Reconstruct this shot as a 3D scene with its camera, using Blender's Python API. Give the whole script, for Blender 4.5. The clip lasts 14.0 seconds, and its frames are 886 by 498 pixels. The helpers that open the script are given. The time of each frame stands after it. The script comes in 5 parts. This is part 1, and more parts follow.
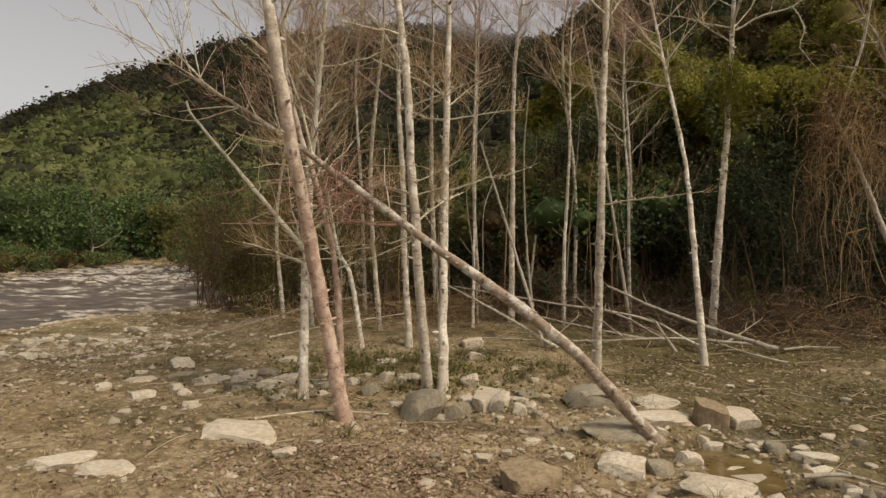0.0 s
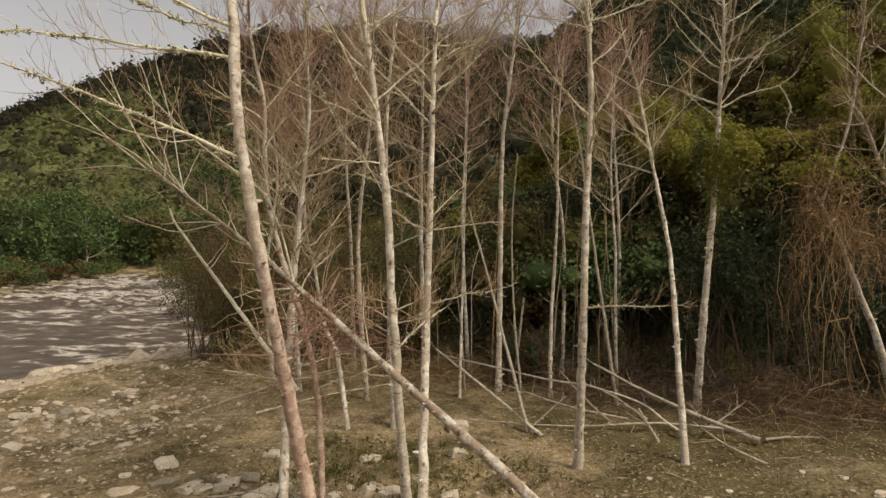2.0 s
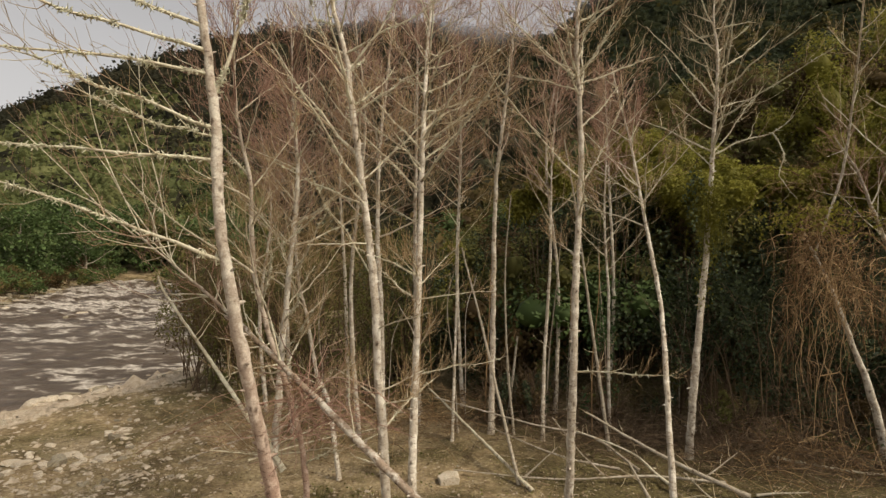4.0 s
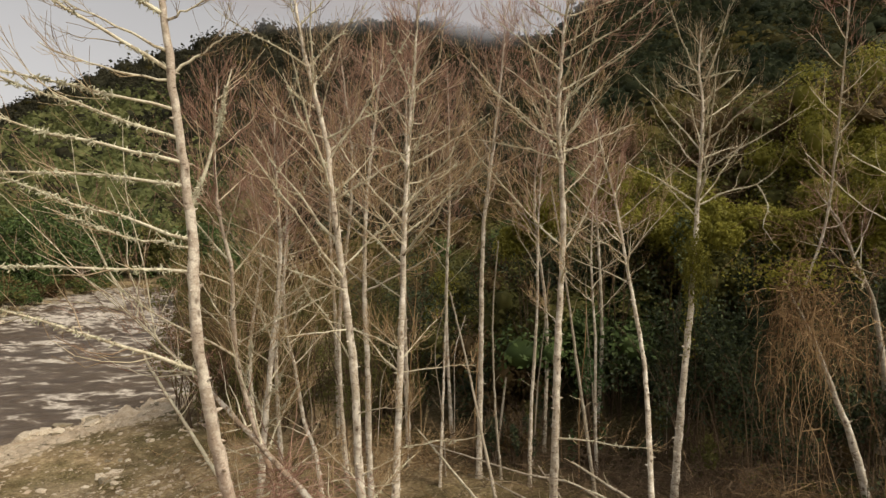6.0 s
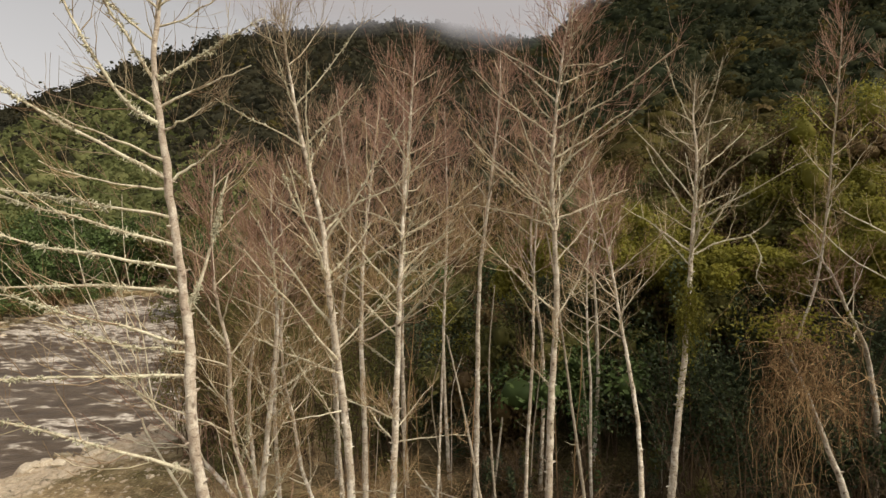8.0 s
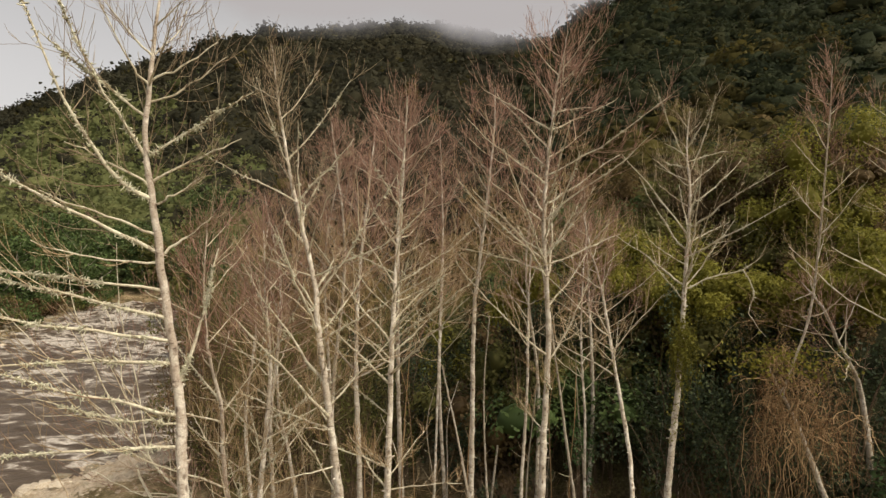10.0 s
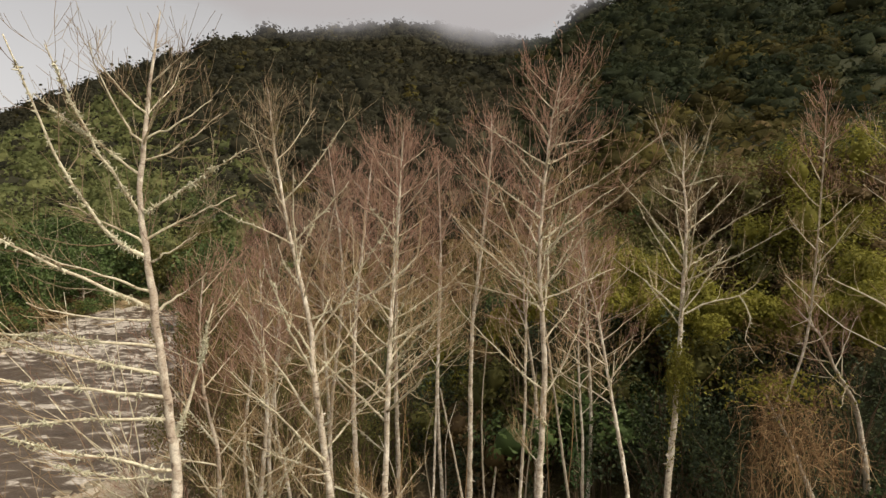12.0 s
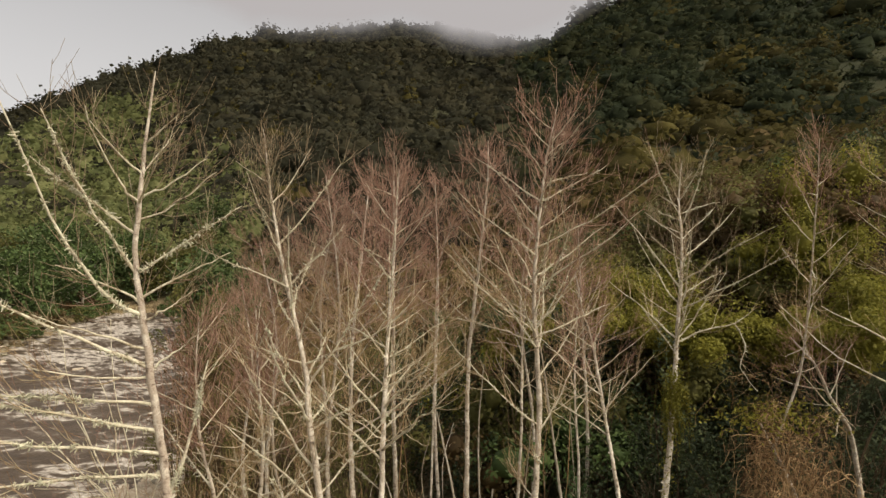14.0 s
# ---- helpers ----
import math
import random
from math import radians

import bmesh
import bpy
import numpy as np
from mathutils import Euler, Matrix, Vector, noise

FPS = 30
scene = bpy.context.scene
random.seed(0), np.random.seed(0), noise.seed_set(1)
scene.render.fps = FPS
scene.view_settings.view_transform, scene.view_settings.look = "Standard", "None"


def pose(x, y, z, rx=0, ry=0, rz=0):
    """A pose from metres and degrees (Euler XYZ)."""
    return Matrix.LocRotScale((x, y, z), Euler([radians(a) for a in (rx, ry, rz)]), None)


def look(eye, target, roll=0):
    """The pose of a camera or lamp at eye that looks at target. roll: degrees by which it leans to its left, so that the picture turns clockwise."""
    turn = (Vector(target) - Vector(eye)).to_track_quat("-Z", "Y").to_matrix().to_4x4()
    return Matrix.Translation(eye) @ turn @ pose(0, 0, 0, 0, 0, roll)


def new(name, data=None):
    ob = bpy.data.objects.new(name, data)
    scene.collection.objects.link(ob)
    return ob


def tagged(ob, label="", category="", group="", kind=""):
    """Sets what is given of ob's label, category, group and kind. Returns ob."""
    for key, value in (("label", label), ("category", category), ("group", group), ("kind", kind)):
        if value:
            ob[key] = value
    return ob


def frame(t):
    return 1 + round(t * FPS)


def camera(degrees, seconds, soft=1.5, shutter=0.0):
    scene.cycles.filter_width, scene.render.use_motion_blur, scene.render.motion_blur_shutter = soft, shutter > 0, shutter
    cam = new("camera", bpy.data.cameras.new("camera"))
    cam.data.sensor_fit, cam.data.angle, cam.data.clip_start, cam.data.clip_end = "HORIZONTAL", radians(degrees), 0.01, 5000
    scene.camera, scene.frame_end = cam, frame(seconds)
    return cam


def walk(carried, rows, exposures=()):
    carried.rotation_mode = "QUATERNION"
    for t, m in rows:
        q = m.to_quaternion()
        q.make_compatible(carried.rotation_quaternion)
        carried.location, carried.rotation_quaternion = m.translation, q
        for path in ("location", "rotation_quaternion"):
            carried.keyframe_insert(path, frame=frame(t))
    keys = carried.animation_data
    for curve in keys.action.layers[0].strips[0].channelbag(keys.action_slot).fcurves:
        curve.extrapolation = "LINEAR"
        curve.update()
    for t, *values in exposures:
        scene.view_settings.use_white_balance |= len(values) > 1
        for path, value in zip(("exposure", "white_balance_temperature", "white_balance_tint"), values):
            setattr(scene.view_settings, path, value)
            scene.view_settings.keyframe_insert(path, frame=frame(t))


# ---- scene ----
cam = camera(72.0, 14.0, soft=1.45)
PATH = [
    (0, (0.003, 0.025, 2.033), (-0.015, 2.025, 2.015), -0.2),
    (0.5, (0.0, -0.03, 2.435), (-0.016, 1.97, 2.412), -0.2),
    (1, (0.094, -0.085, 2.824), (0.083, 1.914, 2.795), -0.0),
    (1.5, (0.207, -0.076, 3.285), (0.199, 1.924, 3.25), 0.0),
    (2, (0.233, 0.005, 3.78), (0.224, 2.005, 3.749), 0.1),
    (2.5, (0.224, 0.061, 4.099), (0.217, 2.06, 4.063), 0.1),
    (3, (0.261, 0.077, 4.343), (0.251, 2.077, 4.308), 0.2),
    (5.5, (0.617, -0.015, 5.76), (0.607, 1.985, 5.709), 0.1),
    (6, (0.662, -0.014, 6.052), (0.657, 1.985, 6.003), 0.1),
    (6.5, (0.739, -0.064, 6.345), (0.732, 1.936, 6.295), 0.1),
    (7, (0.773, -0.095, 6.642), (0.763, 1.905, 6.591), 0.1),
    (7.5, (0.775, -0.11, 6.911), (0.765, 1.889, 6.86), 0.1),
    (8, (0.764, -0.126, 7.178), (0.756, 1.873, 7.127), 0.1),
    (10.5, (0.923, -0.181, 8.13), (0.914, 1.818, 8.076), 0.1),
    (11, (0.94, -0.166, 8.28), (0.931, 1.834, 8.226), 0.1),
    (11.5, (0.959, -0.181, 8.422), (0.949, 1.818, 8.367), -0.0),
    (12, (0.973, -0.198, 8.589), (0.962, 1.801, 8.533), -0.1),
    (12.5, (0.995, -0.212, 8.719), (0.983, 1.787, 8.665), -0.1),
    (13, (1.027, -0.202, 8.89), (1.015, 1.798, 8.835), -0.1),
    (13.5, (1.042, -0.208, 9.041), (1.03, 1.792, 8.985), -0.1),
    (14, (1.055, -0.241, 9.227), (1.044, 1.758, 9.17), -0.1),
]
walk(cam, [(t, look(eye, target, roll)) for t, eye, target, roll in PATH], exposures=((0.0, -0.06, 6900, 12), (7.0, 0.1, 6900, 12), (14.0, 0.17, 6900, 12)))

# ---- light ----
world = bpy.data.worlds.new("overcast_sky")
scene.world = world
world.use_nodes = True
wn, wl = world.node_tree.nodes, world.node_tree.links
sky = wn.new("ShaderNodeTexSky")
sky.sky_type = "NISHITA"
sky.sun_disc = False
sky.sun_elevation, sky.sun_rotation = radians(50), radians(121)
sky.air_density, sky.dust_density, sky.ozone_density = 1.0, 3.0, 1.0
grey = wn.new("ShaderNodeHueSaturation")
grey.inputs["Saturation"].default_value = 0.12
wl.new(sky.outputs[0], grey.inputs["Color"])
wl.new(grey.outputs[0], wn["Background"].inputs["Color"])
wn["Background"].inputs["Strength"].default_value = 0.132

sun = new("sun", bpy.data.lights.new("sun", "SUN"))
sun.data.energy, sun.data.angle, sun.data.color = 2.65, radians(16), (1.0, 0.88, 0.68)
sun.matrix_world = look((33.1, -9.9, 46), (0, 10, 0))


# ---- mesh helpers ----
def mesh_of(name, verts, faces, smooth=False):
    """A mesh from arrays: verts (n, 3), faces (m, 3 or 4)."""
    verts, faces = np.asarray(verts, np.float32), np.asarray(faces, np.int32)
    me = bpy.data.meshes.new(name)
    m, k = faces.shape
    me.vertices.add(len(verts))
    me.vertices.foreach_set("co", verts.ravel())
    me.loops.add(m * k)
    me.loops.foreach_set("vertex_index", faces.ravel())
    me.polygons.add(m)
    me.polygons.foreach_set("loop_start", np.arange(0, m * k, k, dtype=np.int32))
    if smooth:
        me.polygons.foreach_set("use_smooth", np.ones(m, bool))
    me.update(calc_edges=True)
    return me


def put(name, geometry, material, parent=None, label="", kind="", smooth=False):
    me = mesh_of(name, *geometry, smooth=smooth)
    me.materials.append(material)
    ob = new(name, me)
    if parent:
        ob.parent = parent
    return tagged(ob, label, kind=kind)


def empty(name, place, label, category, group="", kind=""):
    ob = new(name)
    ob.empty_display_size = 0.2
    ob.location = place
    return tagged(ob, label, category, group, kind)


def tubes(pts, rad, sides=4, cap=False):
    """Tubes along many polylines at once: pts (k, n, 3), rad (k, n)."""
    pts, rad = np.asarray(pts, float), np.asarray(rad, float)
    k, n, _ = pts.shape
    tan = np.gradient(pts, axis=1)
    tan /= np.linalg.norm(tan, axis=2, keepdims=True) + 1e-9
    main = tan[:, n // 2]
    ref = np.where(np.abs(main[:, 2:3]) > 0.8, np.array([[1.0, 0, 0]]), np.array([[0, 0, 1.0]]))[:, None, :]
    a = np.cross(tan, ref)
    a /= np.linalg.norm(a, axis=2, keepdims=True) + 1e-9
    b = np.cross(tan, a)
    ang = np.arange(sides) * 2 * np.pi / sides
    ring = a[:, :, None, :] * np.cos(ang)[:, None] + b[:, :, None, :] * np.sin(ang)[:, None]
    verts = pts[:, :, None, :] + ring * rad[:, :, None, None]
    i, j, s = np.meshgrid(np.arange(k), np.arange(n - 1), np.arange(sides), indexing="ij")
    s2 = (s + 1) % sides
    base = (i * n + j) * sides
    faces = np.stack([base + s, base + s2, base + sides + s2, base + sides + s], -1).reshape(-1, 4)
    return verts.reshape(-1, 3), faces


def joined(*geos):
    verts, faces, at = [], [], 0
    for v, f in geos:
        verts.append(v)
        faces.append(f + at)
        at += len(v)
    return np.concatenate(verts), np.concatenate(faces)


def unit(v):
    return v / (np.linalg.norm(v, axis=-1, keepdims=True) + 1e-9)


def smooth_line(points, n):
    """A Catmull-Rom curve of n points through the given ones."""
    p = np.asarray(points, float)
    p = np.vstack([2 * p[0] - p[1], p, 2 * p[-1] - p[-2]])
    u = np.linspace(0, len(p) - 3 - 1e-6, n)
    i, f = u.astype(int), (u % 1)[:, None]
    a, b, c, d = p[i], p[i + 1], p[i + 2], p[i + 3]
    return 0.5 * (2 * b + (c - a) * f + (2 * a - 5 * b + 4 * c - d) * f**2 + (3 * b - a - 3 * c + d) * f**3)


def sprout(rng, pts, rad, count, span, angle, length, bend, n=5, wobble=0.05, thin=0.5, tip=0.0025, rmax=1.0):
    """Children of many branches: count a branch, from span of its length, at an angle to it, bent upwards."""
    k, m, _ = pts.shape
    who = np.repeat(np.arange(k), count)
    u = rng.uniform(span[0], span[1], len(who)) * (m - 1)
    i = np.minimum(u.astype(int), m - 2)
    f = (u - i)[:, None]
    start = pts[who, i] * (1 - f) + pts[who, i + 1] * f
    r0 = rad[who, i] * (1 - f[:, 0]) + rad[who, i + 1] * f[:, 0]
    tan = unit(pts[who, i + 1] - pts[who, i])
    side = unit(np.cross(tan, rng.normal(size=tan.shape)))
    ang = np.radians(rng.uniform(angle[0], angle[1], len(who)))[:, None]
    way = unit(tan * np.cos(ang) + side * np.sin(ang))
    long = rng.uniform(length[0], length[1], len(who)) * np.clip(1.15 - 0.6 * u / (m - 1), 0.3, 1)
    s = np.linspace(0, 1, n)
    out = start[:, None] + way[:, None] * (s * 1.0)[None, :, None] * long[:, None, None]
    out[:, :, 2] += bend * (s**2)[None] * long[:, None]
    out[:, 1:] += np.cumsum(rng.normal(size=(len(who), n - 1, 3)), axis=1) * wobble * long[:, None, None] / n
    r = np.minimum(r0 * thin, rmax)[:, None] * (1 - 0.75 * s)[None]
    return out, np.maximum(r, tip)


def leaves(rng, centres, size, up=0.5, ratio=0.55, out=None):
    """Diamond leaves, one at each centre; up: how far they lie flat, or turn the way given by out."""
    n = len(centres)
    nor = unit(rng.normal(size=(n, 3)) * (1 - up) + (np.array([0, 0, 1.0]) if out is None else out * 1.6) * up)
    a = unit(np.cross(nor, rng.normal(size=(n, 3))))
    b = np.cross(nor, a)
    s = (np.asarray(size) * rng.uniform(0.6, 1.3, n))[:, None]
    fold = nor * s * 0.18
    v = np.stack([centres - a * s, centres - b * s * ratio + fold, centres + a * s, centres + b * s * ratio + fold], 1)
    return v.reshape(-1, 3), np.arange(4 * n).reshape(-1, 4)


def lumps(x, y, scale, seed=0.0):
    """Cheap smooth bumps in the plane, about -1 to 1."""
    x, y = np.asarray(x) / scale + seed * 7.3, np.asarray(y) / scale - seed * 3.1
    return (np.sin(x * 1.7 + 1.3 * np.sin(y * 1.1 + seed)) * np.cos(y * 1.9 + 0.8 * np.sin(x * 0.7)) + 0.5 * np.sin(x * 3.9 + y * 2.3 + seed) * np.cos(y * 4.3 - x * 1.9)) / 1.4


# ---- materials ----
def material(name, rough=0.85, spec=0.3):
    m = bpy.data.materials.new(name)
    m.use_nodes = True
    b = m.node_tree.nodes["Principled BSDF"]
    b.inputs["Roughness"].default_value = rough
    b.inputs["Specular IOR Level"].default_value = spec
    return m, m.node_tree.nodes, m.node_tree.links, b


def noise_node(n, l, scale, detail=4.0, vec=None, rough=0.6):
    t = n.new("ShaderNodeTexNoise")
    t.inputs["Scale"].default_value, t.inputs["Detail"].default_value, t.inputs["Roughness"].default_value = scale, detail, rough
    if vec:
        l.new(vec, t.inputs["Vector"])
    return t.outputs["Fac"]


def ramp(n, l, fac, *stops):
    r = n.new("ShaderNodeValToRGB")
    e = r.color_ramp.elements
    while len(e) < len(stops):
        e.new(0.5)
    for i, (p, c) in enumerate(stops):
        e[i].position, e[i].color = p, (*c, 1) if len(c) == 3 else c
    l.new(fac, r.inputs[0])
    return r.outputs[0]


def mix(n, l, fac, a, b, how="MIX"):
    m = n.new("ShaderNodeMix")
    m.data_type, m.blend_type = "RGBA", how
    for key, value in ((0, fac), (6, a), (7, b)):
        if isinstance(value, (int, float)):
            m.inputs[key].default_value = value
        elif isinstance(value, tuple):
            m.inputs[key].default_value = (*value, 1)
        else:
            l.new(value, m.inputs[key])
    return m.outputs[2]


def bump(n, l, b, height, strength, distance):
    k = n.new("ShaderNodeBump")
    k.inputs["Strength"].default_value, k.inputs["Distance"].default_value = strength, distance
    l.new(height, k.inputs["Height"])
    l.new(k.outputs[0], b.inputs["Normal"])


def place_vec(n, l, scale=(1, 1, 1)):
    """Object coordinates, stretched."""
    c, m = n.new("ShaderNodeTexCoord"), n.new("ShaderNodeMapping")
    m.inputs["Scale"].default_value = scale
    l.new(c.outputs["Object"], m.inputs[0])
    return m.outputs[0]


def bark(name, pale, dark, blotch, blotch_at=0.55, foot=None):
    m, n, l, b = material(name, 0.88, 0.2)
    v = place_vec(n, l)
    rings = noise_node(n, l, 1.0, 6, place_vec(n, l, (11, 11, 24)), 0.7)
    col = ramp(n, l, rings, (0.33, dark), (0.47, pale))
    spots = noise_node(n, l, 5.5, 6, v, 0.7)
    col = mix(n, l, ramp(n, l, spots, (blotch_at - 0.04, (0, 0, 0)), (blotch_at + 0.06, (1, 1, 1))), col, blotch)
    if foot:
        sep, far = n.new("ShaderNodeSeparateXYZ"), n.new("ShaderNodeMapRange")
        l.new(v, sep.inputs[0])
        far.inputs[1].default_value, far.inputs[2].default_value, far.inputs[3].default_value, far.inputs[4].default_value = 2.2, 4.6, 0.85, 0.0
        l.new(sep.outputs[2], far.inputs[0])
        col = mix(n, l, far.outputs[0], col, mix(n, l, 1.0, col, foot, "MULTIPLY"))
    fine = noise_node(n, l, 70, 3, v)
    col = mix(n, l, 0.5, col, ramp(n, l, fine, (0.3, (0.35, 0.33, 0.3)), (0.62, (1, 1, 1))), "MULTIPLY")
    knots = n.new("ShaderNodeTexVoronoi")
    knots.inputs["Scale"].default_value = 1.0
    l.new(place_vec(n, l, (9, 9, 5)), knots.inputs["Vector"])
    col = mix(n, l, 0.8, col, ramp(n, l, knots.outputs["Distance"], (0.1, (0.25, 0.2, 0.17)), (0.26, (1, 1, 1))), "MULTIPLY")
    info = n.new("ShaderNodeObjectInfo")
    col = mix(n, l, 0.35, col, ramp(n, l, info.outputs["Random"], (0, (0.58, 0.52, 0.46)), (1, (1, 1, 1))), "MULTIPLY")
    l.new(col, b.inputs["Base Color"])
    bump(n, l, b, rings, 0.5, 0.012)
    return m


def leafy(name, stops, through_colour=0.25, patch=0.4, rough=0.6, crowns=False):
    """Foliage: colour by leaf or by crown, with patches at a larger scale."""
    m, n, l, b = material(name, rough, 0.04 if crowns else 0.2)
    g = n.new("ShaderNodeNewGeometry")
    each = g.outputs["Random Per Island"]
    if crowns:
        tint = n.new("ShaderNodeAttribute")
        tint.attribute_name = "crown"
        col = ramp(n, l, tint.outputs["Fac"], *stops)
        col = mix(n, l, 0.5, col, ramp(n, l, each, (0.0, (0.85, 0.85, 0.83)), (1.0, (1, 1, 1))), "MULTIPLY")
        clumps = noise_node(n, l, 1.9, 6, place_vec(n, l), 0.7)
        col = mix(n, l, 0.7, col, ramp(n, l, clumps, (0.35, (0.68, 0.68, 0.65)), (0.6, (1, 1, 1))), "MULTIPLY")
        bump(n, l, b, clumps, 0.6, 0.4)
    else:
        col = ramp(n, l, each, *stops)
    big = noise_node(n, l, patch, 3, place_vec(n, l))
    col = mix(n, l, 0.8, col, ramp(n, l, big, (0.3, (0.5, 0.5, 0.45)), (0.7, (1.0, 1.0, 1.0))), "MULTIPLY")
    l.new(col, b.inputs["Base Color"])
    t = n.new("ShaderNodeBsdfTranslucent")
    l.new(col, t.inputs["Color"])
    s = n.new("ShaderNodeMixShader")
    s.inputs[0].default_value = through_colour
    l.new(b.outputs[0], s.inputs[1])
    l.new(t.outputs[0], s.inputs[2])
    l.new(s.outputs[0], n["Material Output"].inputs["Surface"])
    return m


M_BARK = bark("alder_bark", (0.57, 0.505, 0.41), (0.18, 0.135, 0.095), (0.82, 0.78, 0.68), 0.53)
M_BARK_RED = bark("alder_bark_reddish", (0.57, 0.49, 0.4), (0.2, 0.145, 0.11), (0.82, 0.77, 0.66), 0.52, (0.84, 0.66, 0.62))
M_LIMB = bark("lichened_limb", (0.62, 0.56, 0.42), (0.27, 0.215, 0.145), (0.8, 0.77, 0.6), 0.5)
M_POLE = bark("weathered_pole", (0.42, 0.37, 0.29), (0.17, 0.13, 0.095), (0.52, 0.48, 0.4))
M_LOG = bark("mottled_log_bark", (0.36, 0.28, 0.21), (0.14, 0.1, 0.075), (0.66, 0.62, 0.54), 0.54)


def twig_material(name, a, b_, c):
    m, n, l, b = material(name, 0.8, 0.2)
    g = n.new("ShaderNodeNewGeometry")
    col = ramp(n, l, g.outputs["Random Per Island"], (0.0, a), (0.5, b_), (1.0, c))
    col = mix(n, l, 0.5, col, ramp(n, l, noise_node(n, l, 3.0, 4, place_vec(n, l)), (0.35, (0.55, 0.5, 0.45)), (0.65, (1, 1, 1))), "MULTIPLY")
    l.new(col, b.inputs["Base Color"])
    return m


M_TWIG = twig_material("reddish_twigs", (0.215, 0.112, 0.086), (0.38, 0.228, 0.174), (0.54, 0.385, 0.29))
M_TWIG_BEIGE = twig_material("beige_twigs", (0.27, 0.172, 0.092), (0.4, 0.282, 0.157), (0.56, 0.44, 0.265))
M_TWIG_PALE = twig_material("pale_lichened_twigs", (0.36, 0.25, 0.17), (0.52, 0.42, 0.28), (0.7, 0.64, 0.46))
M_TWIG_GREY = twig_material("grey_brown_twigs", (0.22, 0.15, 0.1), (0.34, 0.26, 0.17), (0.46, 0.4, 0.27))
M_LICHEN = twig_material("lichen", (0.48, 0.475, 0.33), (0.6, 0.595, 0.44), (0.7, 0.69, 0.55))
M_VINE = twig_material("dry_vines", (0.1, 0.058, 0.03), (0.28, 0.175, 0.087), (0.58, 0.42, 0.235))
M_DEAD = twig_material("dead_brush", (0.085, 0.057, 0.037), (0.15, 0.105, 0.066), (0.26, 0.195, 0.13))

M_LEAF_DARK = leafy("dark_thicket_leaves", ((0.0, (0.05, 0.068, 0.042)), (0.6, (0.08, 0.108, 0.057)), (1.0, (0.135, 0.168, 0.072))))
M_LEAF_OLIVE = leafy("olive_leaves", ((0.0, (0.138, 0.138, 0.045)), (0.6, (0.18, 0.178, 0.057)), (1.0, (0.24, 0.23, 0.073))), 0.42)
M_LEAF_MOSS = leafy("yellow_green_creeper", ((0.0, (0.22, 0.215, 0.04)), (0.6, (0.285, 0.272, 0.05)), (1.0, (0.35, 0.33, 0.064))), 0.42)
M_LEAF_GREEN = leafy("river_bush_leaves", ((0.0, (0.075, 0.12, 0.04)), (0.6, (0.108, 0.168, 0.055)), (1.0, (0.155, 0.22, 0.075))), patch=0.25)
M_LEAF_LIGHT = leafy("light_green_leaves", ((0.0, (0.08, 0.118, 0.044)), (0.6, (0.12, 0.17, 0.062)), (1.0, (0.17, 0.22, 0.082))), patch=0.25)
M_LEAF_FRESH = leafy("fresh_green_leaves", ((0.0, (0.06, 0.115, 0.045)), (0.6, (0.09, 0.16, 0.062)), (1.0, (0.135, 0.21, 0.086))))
M_LEAF_BROWN = leafy("russet_leaves", ((0.0, (0.115, 0.077, 0.036)), (0.6, (0.158, 0.108, 0.048)), (1.0, (0.2, 0.143, 0.058))), 0.42)
# bare woods' brown, greyed and lifted: the hill's haze is in this colour
M_WOOD_DARK = leafy("far_dark_forest", ((0.0, (0.06, 0.061, 0.041)), (0.5, (0.074, 0.073, 0.048)), (1.0, (0.097, 0.089, 0.055))), 0.38, 0.03, crowns=True)
M_WOOD_OLIVE = leafy("far_olive_forest", ((0.0, (0.075, 0.066, 0.026)), (0.5, (0.11, 0.095, 0.033)), (1.0, (0.16, 0.138, 0.044))), 0.38, 0.03, crowns=True)
M_WOOD_LIGHT = leafy("far_light_scrub", ((0.0, (0.185, 0.215, 0.09)), (0.5, (0.225, 0.25, 0.105)), (1.0, (0.27, 0.28, 0.12))), 0.38, 0.03, crowns=True)

M_WOOD_GREEN = leafy("far_green_forest", ((0.0, (0.04, 0.053, 0.03)), (0.5, (0.055, 0.069, 0.037)), (1.0, (0.084, 0.088, 0.042))), 0.38, 0.03, crowns=True)
M_WOOD_BROWN = leafy("brown_scrub", ((0.0, (0.15, 0.11, 0.055)), (0.5, (0.21, 0.155, 0.075)), (1.0, (0.27, 0.205, 0.09))), 0.38, 0.03, crowns=True)


